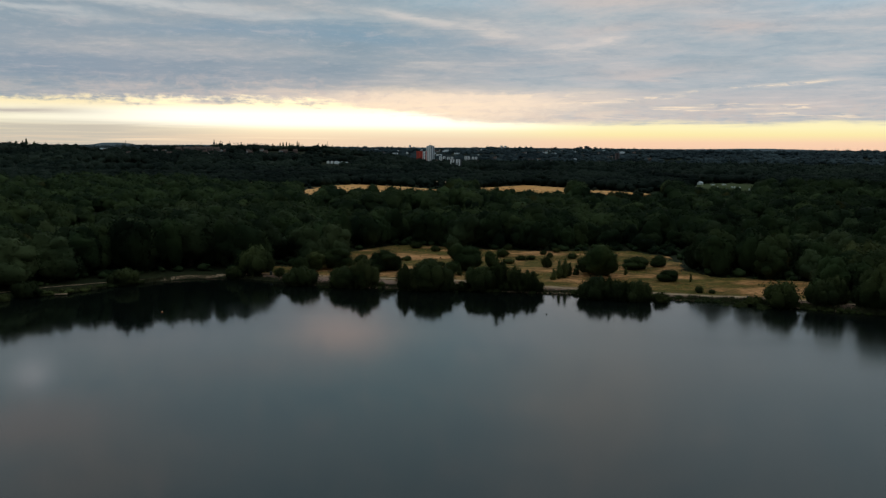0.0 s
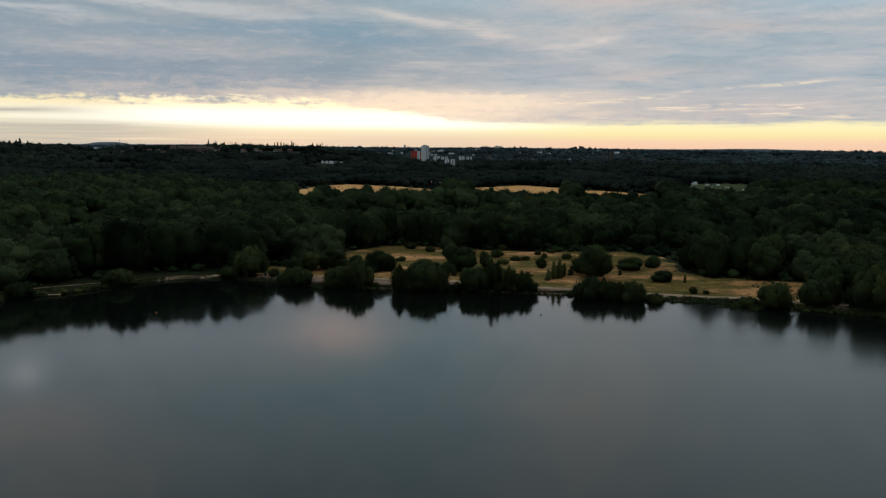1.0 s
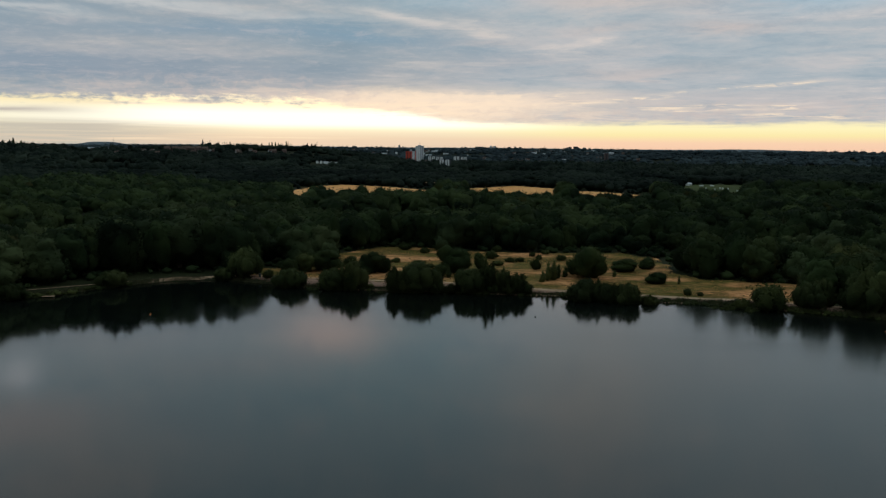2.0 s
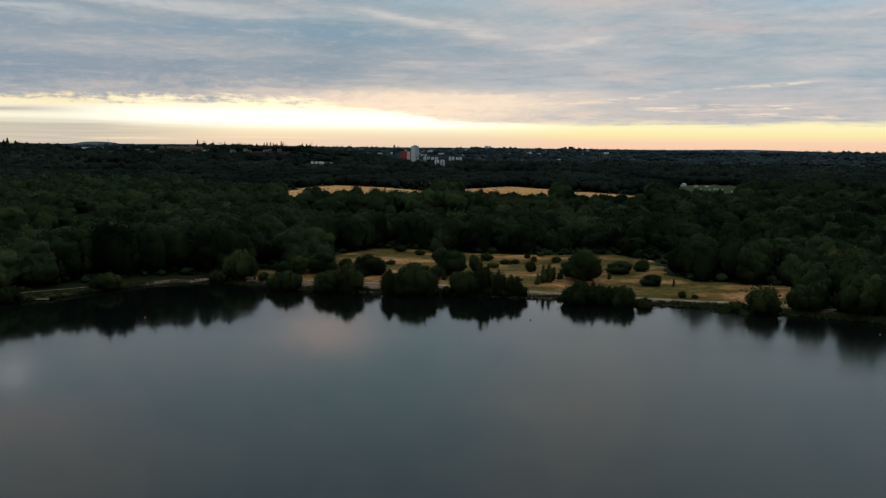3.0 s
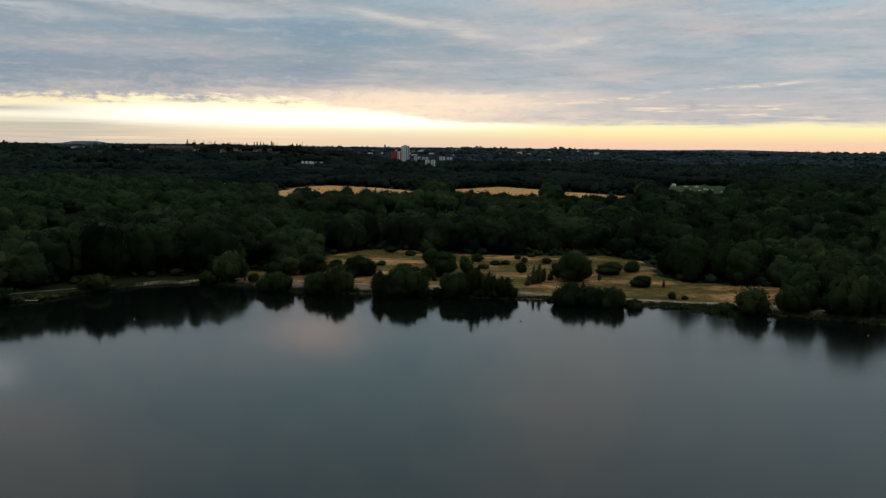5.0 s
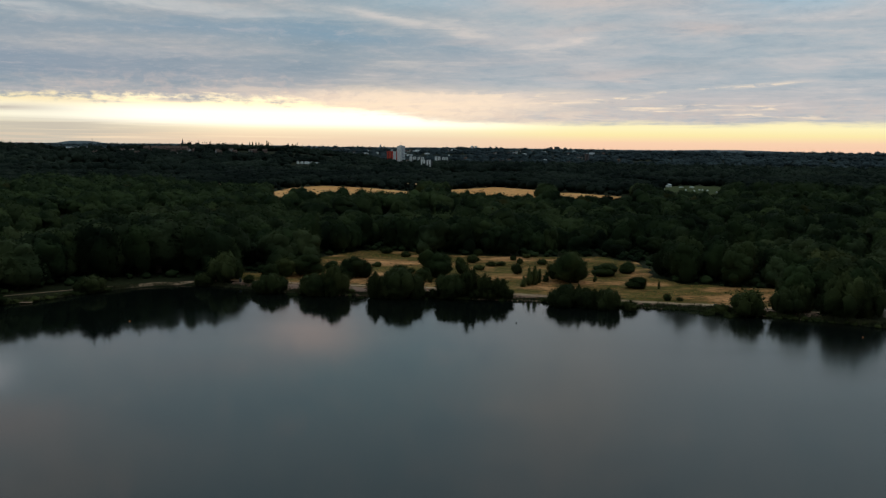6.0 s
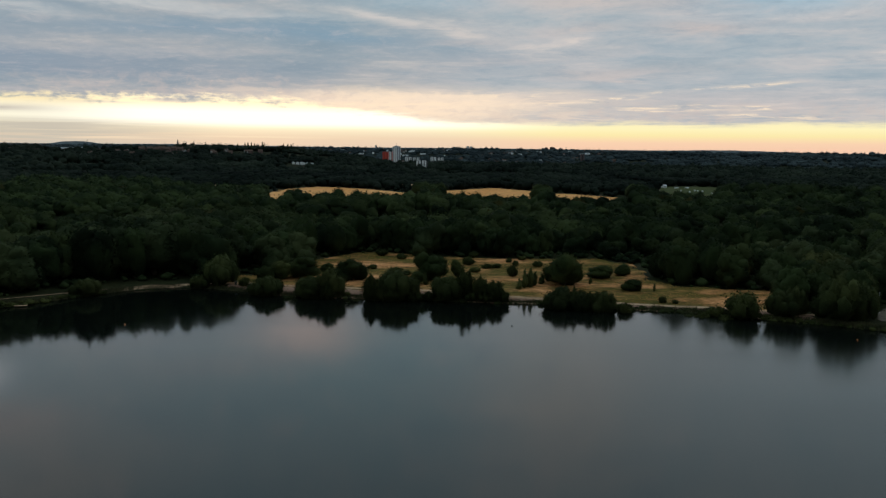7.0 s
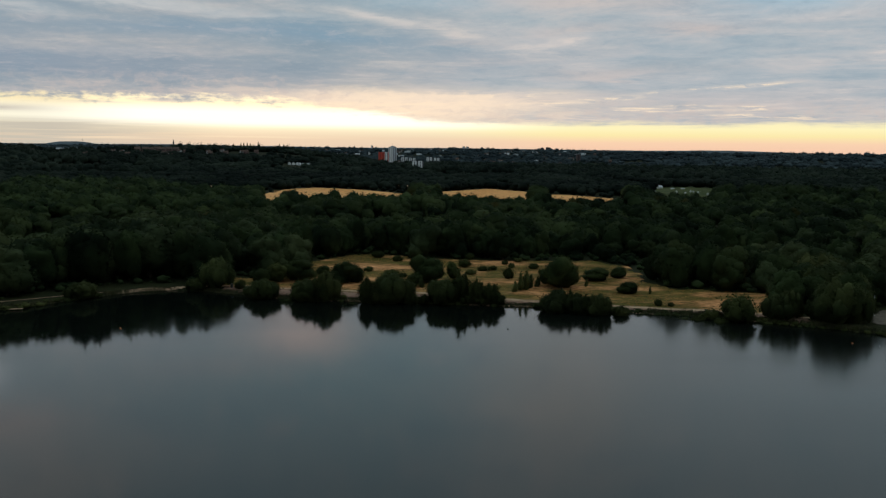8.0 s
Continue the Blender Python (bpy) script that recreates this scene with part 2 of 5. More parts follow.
def foliage(name, dark, light, patch=0.09, spread=0.3, turning=False):
    """Leaves: tint by tree, by cluster and by leaf."""
    m, nt, b = material(name, 0.85)
    b.inputs["Specular IOR Level"].default_value = 0.04
    oi = nt.nodes.new("ShaderNodeObjectInfo")
    g = nt.nodes.new("ShaderNodeNewGeometry")
    base = ramp(nt, noisy(nt, patch, 2), [(0.38, dark), (0.62, light)])
    stand = ramp(nt, noisy(nt, patch * 0.2, 2), [(0.35, (0.72, 0.74, 0.76)), (0.65, (1.25, 1.2, 1.15))])
    base = mixed(nt, 1.0, base, stand, "MULTIPLY")
    tree = ramp(nt, oi.outputs["Random"], [(0.0, (0.62, 0.66, 0.62)), (0.5, (0.95, 1.0, 0.92)), (1.0, (1.4, 1.28, 1.15))])
    leaf = ramp(nt, g.outputs["Random Per Island"], [(0.0, (1 - spread, 1 - spread, 1 - spread)), (1.0, (1 + spread, 1 + spread * 0.9, 1 + spread * 0.7))])
    if turning:
        patchy = ramp(nt, noisy(nt, 0.045, 1), [(0.70, (0, 0, 0)), (0.76, (1, 1, 1))])
        base = mixed(nt, patchy, base, (0.036, 0.034, 0.011))
    col = mixed(nt, 1.0, mixed(nt, 1.0, base, tree, "MULTIPLY"), leaf, "MULTIPLY")
    nt.links.new(col, b.inputs["Base Color"])
    # leaves let part of the light through
    thin = nt.nodes.new("ShaderNodeBsdfTranslucent")
    nt.links.new(col, thin.inputs["Color"])
    both = node(nt, "ShaderNodeMixShader", Fac=0.3)
    nt.links.new(b.outputs[0], both.inputs[1])
    nt.links.new(thin.outputs[0], both.inputs[2])
    nt.links.new(both.outputs[0], nt.nodes["Material Output"].inputs["Surface"])
    return m


LEAF_WILLOW = foliage("willow_leaves", (0.0300, 0.0396, 0.0162), (0.0600, 0.0708, 0.0282), 0.09, 0.2)
LEAF_OAK = foliage("oak_leaves", (0.0255, 0.0373, 0.0145), (0.0552, 0.0676, 0.0248), 0.09, 0.22)
LEAF_SCRUB = foliage("scrub_leaves", (0.0291, 0.0390, 0.0152), (0.0608, 0.0700, 0.0258), 0.09, 0.22)
LEAF_WOOD = foliage("woodland_leaves", (0.0125, 0.0215, 0.0100), (0.0386, 0.0564, 0.0229), 0.05, 0.07, True)
# the woodland colours scaled down to about 0.7
LEAF_WOOD_DARK = foliage("darker_woodland_leaves", (0.0092, 0.0157, 0.0073), (0.0274, 0.0400, 0.0163), 0.05, 0.07, True)
LEAF_SALLOW = foliage("sallow_leaves", (0.0180, 0.0275, 0.0138), (0.0440, 0.0580, 0.0272), 0.05, 0.1)
# farthest woods: air haze is put into the leaf colour, paler and bluer
LEAF_HAZED = foliage("hazed_leaves", (0.0215, 0.0329, 0.0418), (0.0527, 0.0748, 0.0910), 0.007, 0.08)
# nearer slopes: dark leaves with a slighter blue haze tint in the colour
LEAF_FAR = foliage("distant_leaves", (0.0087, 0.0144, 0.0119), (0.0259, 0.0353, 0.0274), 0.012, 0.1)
BARK = surface("bark", (0.06, 0.045, 0.032), (0.13, 0.105, 0.08), 1.5, 0.9, (1, 1, 0.25))
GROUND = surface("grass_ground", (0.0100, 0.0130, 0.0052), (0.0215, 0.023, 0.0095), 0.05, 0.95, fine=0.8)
STRAW = surface("stubble_field", (0.59, 0.262, 0.085), (0.69, 0.335, 0.125), 0.02, 0.95, (1, 0.35, 1), 0.25)
PATH_GRAVEL = surface("path_gravel", (0.25, 0.15, 0.095), (0.38, 0.25, 0.16), 0.25, 0.95, fine=4)
VERGE_SOIL = surface("verge_soil", (0.155, 0.088, 0.062), (0.25, 0.15, 0.108), 0.12, 0.95, (1, 3, 1), 2.0)
CONCRETE = surface("concrete", (0.34, 0.33, 0.31), (0.46, 0.45, 0.42), 0.4, 0.9)
REED = surface("reeds", (0.034, 0.037, 0.014), (0.075, 0.07, 0.028), 0.3, 0.8)
DRYGRASS = surface("dry_grass", (0.33, 0.155, 0.055), (0.52, 0.265, 0.10), 0.15, 0.9)


def meadow_material():
    m, nt, b = material("dry_meadow", 0.95)
    b.inputs["Specular IOR Level"].default_value = 0.04
    patch = noisy(nt, 0.046, 6, (0.7, 1.15, 1), 0.72)
    tuft = noisy(nt, 0.5, 4, (1, 1.3, 1), 0.65)
    col = ramp(nt, patch, [(0.37, (0.56, 0.265, 0.115)), (0.45, (0.40, 0.178, 0.072)), (0.505, (0.165, 0.094, 0.030)), (0.59, (0.074, 0.060, 0.012))])
    grain = ramp(nt, tuft, [(0.30, (0.32, 0.36, 0.30)), (0.50, (0.95, 0.95, 0.95)), (0.75, (1.4, 1.32, 1.2))])
    green = ramp(nt, noisy(nt, 0.03, 4, (0.8, 1.5, 1), 0.65), [(0.47, (0, 0, 0)), (0.58, (0.8, 0.8, 0.8))])
    col = mixed(nt, green, col, (0.105, 0.082, 0.020))
    nt.links.new(mixed(nt, 1.0, col, grain, "MULTIPLY"), b.inputs["Base Color"])
    bumped(nt, b, tuft, 0.6, 0.3)
    return m


MEADOW = meadow_material()


def water_material():
    m, nt, b = material("lake_water", 0.03)
    b.inputs["Base Color"].default_value = (0.0028, 0.0042, 0.0034, 1)
    b.inputs["IOR"].default_value = 1.33
    b.inputs["Specular IOR Level"].default_value = 0.5
    calm = noisy(nt, 0.012, 2, (1, 2.2, 1))
    g = nt.nodes.new("ShaderNodeNewGeometry")
    s = nt.nodes.new("ShaderNodeSeparateXYZ")
    nt.links.new(g.outputs["Position"], s.inputs[0])
    breeze = nt.nodes.new("ShaderNodeMapRange")
    nt.links.new(s.outputs[0], breeze.inputs[0])
    for i, v in ((1, 20.0), (2, 115.0), (3, 0.0), (4, 0.12)):
        breeze.inputs[i].default_value = v
    still = nt.nodes.new("ShaderNodeMapRange")
    nt.links.new(calm, still.inputs[0])
    for i, v in ((1, 0.35), (2, 0.7), (3, 0.03), (4, 0.095)):
        still.inputs[i].default_value = v
    both = nt.nodes.new("ShaderNodeMath")
    nt.links.new(still.outputs[0], both.inputs[0])
    nt.links.new(breeze.outputs[0], both.inputs[1])
    nt.links.new(both.outputs[0], b.inputs["Roughness"])
    ripple = noisy(nt, 1.6, 4, (0.6, 1.0, 1), 0.6)
    swell = noisy(nt, 0.22, 2, (0.5, 1.0, 1))
    height = mixed(nt, 0.4, ripple, swell)
    bumped(nt, b, height, 0.035, 0.12)
    return m


WATER = water_material()


def plain(name, colour, rough=0.6, metal=0.0):
    return surface(name, tuple(c * 0.88 for c in colour), tuple(min(c * 1.08, 0.9) for c in colour), 0.6, rough, metal=metal, bump=0.1)


# ---- geometry helpers ----
def mesh_of(name, verts, tris, mat):
    """A triangle mesh from arrays."""
    verts, tris = np.asarray(verts, np.float32), np.asarray(tris, np.int32)
    me = bpy.data.meshes.new(name)
    me.vertices.add(len(verts))
    me.vertices.foreach_set("co", verts.ravel())
    me.loops.add(tris.size)
    me.loops.foreach_set("vertex_index", tris.ravel())
    me.polygons.add(len(tris))
    me.polygons.foreach_set("loop_start", np.arange(0, tris.size, 3, dtype=np.int32))
    me.update(calc_edges=True)
    me.materials.append(mat)
    return me


def leafy(me, normals):
    """Soft foliage: each spray of leaves is lit as a piece of the crown's round mass."""
    shade_smooth(me)
    normals = normals / (np.linalg.norm(normals, axis=1)[:, None] + 1e-9)
    me.normals_split_custom_set_from_vertices(normals.astype(np.float32))
    return me


def shade_smooth(me):
    me.polygons.foreach_set("use_smooth", np.ones(len(me.polygons), bool))
    return me


def part(name, bm, mat, parent, label=""):
    me = bpy.data.meshes.new(name)
    bm.to_mesh(me)
    bm.free()
    me.materials.append(mat)
    ob = new(name, me)
    ob.parent = parent
    return tagged(ob, label)


def box(bm, x0, x1, y0, y1, z0, z1, bevel=0.0):
    """A box, with its edges taken off by bevel."""
    made = bmesh.ops.create_cube(bm, size=1)["verts"]
    for v in made:
        v.co = Vector((x0 + (v.co.x + 0.5) * (x1 - x0), y0 + (v.co.y + 0.5) * (y1 - y0), z0 + (v.co.z + 0.5) * (z1 - z0)))
    if bevel:
        bmesh.ops.bevel(bm, geom=list({e for v in made for e in v.link_edges}), offset=bevel, segments=1, affect="EDGES")
    return bm


def boxes(*args, bevel=0.0):
    bm = bmesh.new()
    for a in args:
        box(bm, *a, bevel=bevel)
    return bm


def tube(bm, p, q, r0, r1, sides=7):
    """A tapered limb from p to q."""
    p, q = Vector(p), Vector(q)
    turn = (q - p).to_track_quat("Z", "Y").to_matrix()
    rings = []
    for c, r in ((p, r0), (p.lerp(q, 0.5) + turn @ Vector((r0 * 0.3, 0, 0)), (r0 + r1) / 2), (q, r1)):
        rings.append([bm.verts.new(c + turn @ Vector((math.cos(a) * r, math.sin(a) * r, 0))) for a in (2 * math.pi * k / sides for k in range(sides))])
    for a, b in zip(rings, rings[1:]):
        for k in range(sides):
            bm.faces.new((a[k], a[(k + 1) % sides], b[(k + 1) % sides], b[k]))
    bm.faces.new(rings[-1])
    bm.faces.new(rings[0][::-1])
    return bm


def smooth(v, a, b):
    t = np.clip((v - a) / (b - a), 0, 1)
    return t * t * (3 - 2 * t)


def wave(x, y, seed=0.0):
    """Cheap smooth noise in about -1..1."""
    return (np.sin(x * 1.0 + 1.7 * np.sin(y * 0.7 + seed)) + np.sin(y * 1.13 + seed * 2 + 1.3 * np.sin(x * 0.83 + 2.1)) + np.sin((x + y) * 0.61 + seed * 3)) / 3


# ---- the land ----
SHORE = [(-131, 267.2), (-123.9, 273.8), (-116, 279.5), (-108.2, 291.9), (-96.3, 306.4), (-81.2, 314.7), (-67, 312.6), (-54.2, 306.4), (-41.8, 299.1), (-24.6, 294.9), (3, 292.3), (29.7, 285.8), (40.3, 284.8), (55.1, 278.4), (69.7, 274.2), (87, 269.2), (102.3, 260.9), (114, 254), (122.4, 249), (130.3, 242.6), (137.1, 233.3)]
LAKE = np.array([(-420, -560), (-470, -200), (-360, 40), (-215, 190)] + SHORE + [(190, 205), (330, 120), (450, -120), (400, -560)], float)
PATH = [(-136.8, 272.4), (-124.4, 284.2), (-114.2, 293.2), (-101.8, 304.1), (-88.6, 312.9), (-75.7, 317.8), (-56.6, 320.1), (-43.9, 314.9), (-27.9, 311.4), (-12.2, 307.9), (1.2, 307.2), (16.2, 301.2), (31.7, 293), (43.5, 288.7), (56.2, 284.5), (70.1, 279.4), (80.6, 276.5), (92.7, 273.7), (107, 268), (117.6, 262.4), (130.5, 255.3)]
GLADE = np.array([(-63.2, 308.4), (-69, 340), (-50, 337), (-40.5, 353.6), (-38.1, 385.1), (-24.2, 413.3), (-6.2, 411.9), (11.4, 398.8), (28.7, 397.5), (52.4, 392), (62, 394), (80, 396), (94, 376), (89, 332), (93.7, 315.3), (107.2, 309), (125.6, 304.4), (109.2, 265.9), (87.3, 270.2), (55.3, 279.8), (31.1, 286.9), (1.2, 300.5), (-27.3, 304.5), (-43.2, 309.3)], float)


def inside(poly, x, y):
    x, y = np.asarray(x, float), np.asarray(y, float)
    hit = np.zeros(x.shape, bool)
    for (x0, y0), (x1, y1) in zip(poly, np.roll(poly, -1, 0)):
        if y0 != y1:
            hit ^= ((y0 > y) != (y1 > y)) & (x < (x1 - x0) * (y - y0) / (y1 - y0) + x0)
    return hit


def distance(line, x, y, closed=False):
    x, y = np.asarray(x, float), np.asarray(y, float)
    best = np.full(x.shape, 1e9)
    line = np.asarray(line, float)
    for k in range(len(line) - (0 if closed else 1)):
        a, b = line[k], line[(k + 1) % len(line)]
        d = b - a
        t = np.clip(((x - a[0]) * d[0] + (y - a[1]) * d[1]) / (d @ d), 0, 1)
        best = np.minimum(best, np.hypot(x - a[0] - t * d[0], y - a[1] - t * d[1]))
    return best


def land(x, y):
    """Height of the ground."""
    x, y = np.asarray(x, float), np.asarray(y, float)
    r, a = np.hypot(x, y), np.degrees(np.arctan2(x, np.maximum(y, 1e-3)))
    d = distance(LAKE, x, y, True)
    wet = inside(LAKE, x, y)
    z = 0.9 * smooth(d, 0.0, 3.5) + 0.4 * smooth(d, 8, 40) + 0.12 * wave(x * 0.2, y * 0.2)
    far = 2.5 * smooth(r, 450, 950) 
    far = far + (38 - 3 * smooth(a, 8, 22)) * smooth(r, 2600, 4450) - 30 * smooth(r, 4500, 4950) + 3.0 * wave(x * 0.004, y * 0.004, 1.0) * smooth(r, 1200, 2000)
    ridge = np.interp(a, [-40, -27, -17, -8, -5, -1], [38, 39, 34, 33, 22, 0])
    far = far + ridge * smooth(r, 1250, 2450) * (1 - 0.95 * smooth(r, 2600, 3400))
    return np.where(wet, -np.minimum(0.35 * d, 3.0), 0.02 + z + far * smooth(d, 60, 250))


def steps(*spans):
    """Grid lines from spans of (start, end, step)."""
    return np.unique(np.round(np.concatenate([np.arange(a, b, s) for a, b, s in spans]), 3))


def sheet(name, xs, ys, mat, height, keep=None):
    """A sheet of ground on the grid lines xs, ys."""
    gx, gy = np.meshgrid(xs, ys)
    vs = np.stack([gx, gy, height(gx, gy)], -1).reshape(-1, 3)
    i, j = np.meshgrid(np.arange(len(xs) - 1), np.arange(len(ys) - 1))
    a = (j * len(xs) + i).ravel()
    if keep is not None:
        a = a[keep(vs[a, 0] + np.diff(xs)[0] / 2, vs[a, 1] + np.diff(ys)[0] / 2)]
    w = len(xs)
    tris = np.concatenate([np.stack([a, a + 1, a + w + 1], 1), np.stack([a, a + w + 1, a + w], 1)])
    used, flat_ids = np.unique(tris, return_inverse=True)
    ob = new(name, shade_smooth(mesh_of(name, vs[used], flat_ids.reshape(-1, 3), mat)))
    return ob


xs = steps((-3400, -700, 90), (-700, -180, 13), (-180, 180, 2.4), (180, 700, 13), (700, 3401, 90))
ys = steps((-900, 200, 25), (200, 240, 4), (240, 330, 2.0), (330, 430, 4), (430, 1300, 20), (1300, 4960, 45))
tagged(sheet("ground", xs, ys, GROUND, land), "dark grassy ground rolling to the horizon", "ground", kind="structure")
tagged(sheet("water", steps((-480, 481, 40)), steps((-570, 361, 30)), WATER, lambda x, y: x * 0.0), "calm grey lake reflecting clouds and trees", "lake", kind="structure")
tagged(sheet("meadow", steps((-70, 140, 1.6)), steps((262, 420, 1.6)), MEADOW, lambda x, y: land(x, y) + 0.10,
             lambda x, y: inside(GLADE, x + 2.5 * wave(x * 0.3, y * 0.3, 2.0), y + 3 * wave(x * 0.21, y * 0.25, 4.0)) & (distance(LAKE, x, y, True) > 6)),
       "dry golden meadow with greener patches", "meadow", kind="structure")


def ribbon(name, line, width, lift, mat):
    """A strip along a line, on the ground, with ragged sides."""
    pts = []
    for (x0, y0), (x1, y1) in zip(line, line[1:]):
        n = max(1, int(math.hypot(x1 - x0, y1 - y0) / 1.5))
        pts += [(x0 + (x1 - x0) * k / n, y0 + (y1 - y0) * k / n) for k in range(n)]
    pts = np.array(pts + [line[-1]], float)
    for _ in range(4):
        pts[1:-1] = (pts[:-2] + pts[2:] + 2 * pts[1:-1]) / 4
    d = np.gradient(pts, axis=0)
    n = np.stack([-d[:, 1], d[:, 0]], 1) / np.hypot(d[:, 0], d[:, 1])[:, None]
    rows = []
    for s in (-0.5, -0.17, 0.17, 0.5):
        p = pts + n * (s * width * np.interp(pts[:, 0], (-102, -96, -66, -58, -48, -10, 20, 30, 70, 110), (0.4, 1.0, 1.2, 1.0, 1.2, 1.2, 1.1, 2.4, 1.8, 1.4)) * (1 + 0.14 * wave(pts[:, 0] * 1.1 + s, pts[:, 1] * 1.3)))[:, None]
        rows.append(np.c_[p, land(p[:, 0], p[:, 1]) + lift])
    vs, m, tris = np.concatenate(rows), len(pts), []
    for r in range(3):
        a = np.arange(m - 1) + r * m
        tris += [np.stack([a, a + 1, a + m + 1], 1), np.stack([a, a + m + 1, a + m], 1)]
    return new(name, shade_smooth(mesh_of(name, vs, np.concatenate(tris), mat)))


tagged(ribbon("path", PATH, 2.0, 0.16, PATH_GRAVEL), "pale gravel lakeside path", "path", kind="structure")


def beside(x, y):
    """The bare strip between the path and the water."""
    px, py = np.array(PATH).T
    sx, sy = np.array(SHORE).T
    return (y < np.interp(x, px, py) - 2.3 + 0.5 * wave(x * 0.7, y * 0.2)) & (y > np.interp(x, sx, sy) + 2.2 + 0.8 * wave(x * 0.5, y * 0.3)) & (x > -62) & (x < 118)


tagged(sheet("verge", steps((-66, 122, 1.2)), steps((244, 325, 1.2)), VERGE_SOIL, lambda x, y: land(x, y) + 0.13, beside),
       "bare reddish soil verge along the water", "verge", kind="structure")
FIELDS = [np.array(p, float) for p in ([(-137.4, 884.5), (-133.4, 992.8), (-103.3, 1062), (-53.3, 1020), (8.6, 910.3), (11.5, 674.9), (-108.4, 662.9)],[(36.5, 981.1), (97.7, 1068), (137.4, 988.5), (96.1, 683.4), (25.3, 676.3)],[(146.5, 948.4), (178, 914.4), (215.6, 840.5), (175.5, 691.4), (104.7, 684.3)])]
for poly in FIELDS:
    x0, y0 = poly.min(0) - 5
    x1, y1 = poly.max(0) + 5
    tagged(sheet("field", steps((x0, x1, 5)), steps((y0, y1, 5)), STRAW, lambda x, y: land(x, y) + 0.35,
                 lambda x, y, poly=poly: inside(poly, x + 2 * wave(x * 0.1, y * 0.1), y + 3 * wave(x * 0.06, y * 0.09, 3.0))),
           "golden harvested wheat field", "field", kind="structure")
PITCH = np.array([(310.7, 1144), (364.8, 1171), (393.6, 1139), (267, 765), (203, 757)], float)
TURF = surface("mown_turf", (0.034, 0.046, 0.014), (0.062, 0.068, 0.024), 0.02, 0.95, fine=0.3)
x0, y0 = PITCH.min(0)
x1, y1 = PITCH.max(0)
tagged(sheet("sports_ground", steps((x0, x1, 6)), steps((y0, y1, 6)), TURF, lambda x, y: land(x, y) + 0.35, lambda x, y: inside(PITCH, x, y)),
       "open mown green sports ground", "grass", kind="structure")


# ---- trees ----
def ico(sub):
    bm = bmesh.new()
    bmesh.ops.create_icosphere(bm, subdivisions=sub, radius=1)
    bm.verts.ensure_lookup_table()
    v = np.array([w.co[:] for w in bm.verts])
    t = np.array([[w.index for w in f.verts] for f in bm.faces])
    bm.free()
    return v, t


ICO1, ICO2, ICO3 = ico(1), ico(2), ico(3)


def crown_arrays(rng, lobes, leaf, count, core=ICO1, fill=0.93, loose=0.5, shag=0.5, minor=None, lump=0.3, flat_z=1.0):
    """Foliage: shaded cores inside sprays of leaves that stand off them; lobes are (x, y, z, rx, rz). Gives points, triangles and normals."""
    lobes = np.array(lobes, float)
    middle = lobes[0, :3]
    vs, ts, ns, n = [], [], [], 0
    for q, (x, y, z, rx, rz) in enumerate(lobes):
        v, t = core if minor is None or q == 0 else minor
        at = Vector(rng.uniform(-50, 50, 3))
        swell = np.array([noise.noise(Vector(c) * 1.5 + at) + 0.6 * noise.noise(Vector(c) * 3.4 - at) + 0.4 * abs(noise.noise(Vector(c) * 6.5 + 2 * at)) for c in v])
        k = fill * (1 + lump * swell + 0.03 * rng.standard_normal(len(v)))[:, None]
        vs.append(v * k * (rx, rx, rz) + (x, y, z))
        ts.append(t + n)
        a, b, c = (vs[-1][t[:, j]] for j in range(3))
        flat_n = np.cross(b - a, c - a)
        soft_n = np.zeros(v.shape)
        for j in range(3):
            np.add.at(soft_n, t[:, j], flat_n)
        ns.append(soft_n)
        n += len(v)
    body, skin, smooth_n = np.concatenate(vs), np.concatenate(ts), np.concatenate(ns)
    smooth_n = smooth_n / (np.linalg.norm(smooth_n, axis=1)[:, None] + 1e-9)
    a, b, c = (body[skin[:, j]] for j in range(3))
    area = np.linalg.norm(np.cross(b - a, c - a), axis=1) * np.where(smooth_n[skin].mean(1)[:, 2] < -0.3, 0.25, 1.0)
    pick = rng.choice(len(skin), count * 3, p=area / area.sum())
    bary = rng.dirichlet((1, 1, 1), count * 3)[:, :, None]
    p = (body[skin[pick]] * bary).sum(1)
    d = (smooth_n[skin[pick]] * bary).sum(1)
    free = np.ones(len(p), bool)
    for x, y, z, rx, rz in lobes:
        free &= (((p - (x, y, z)) / (rx, rx, rz)) ** 2).sum(1) > 0.5
    p, d = p[free][:count], d[free][:count]
    p = p + (d + (0, 0, 0.15)) * leaf * (rng.uniform(-0.2, 0.3, (len(p), 1)) + shag * rng.exponential(0.6, (len(p), 1)))
    u = np.cross(d + loose * rng.standard_normal(d.shape), (0.3, 0.2, 1.0) + 0.4 * rng.standard_normal(d.shape))
    u /= np.linalg.norm(u, axis=1)[:, None] + 1e-9
    w = np.cross(u, d) + loose * rng.standard_normal(d.shape)
    w /= np.linalg.norm(w, axis=1)[:, None] + 1e-9
    u = np.where((np.cross(w, u) * d).sum(1)[:, None] < 0, -u, u)
    s = leaf * rng.uniform(0.5, 1.4, (len(p), 1))
    u, w = u * (1, 1, flat_z), w * (1, 1, flat_z)
    out = (p - middle) / (np.linalg.norm(p - middle, axis=1)[:, None] + 1e-9)
    face = 0.8 * d + 0.35 * out + 0.25 * rng.standard_normal(d.shape)
    corners = np.stack([p - u * s * 0.6, p + w * s * 0.8, p + u * s * 0.6], 1)
    ts.append(n + np.arange(len(p))[:, None] * 3 + [0, 1, 2])
    vs.append(corners.reshape(-1, 3))
    ns.append(np.repeat(face, corners.shape[1], 0))
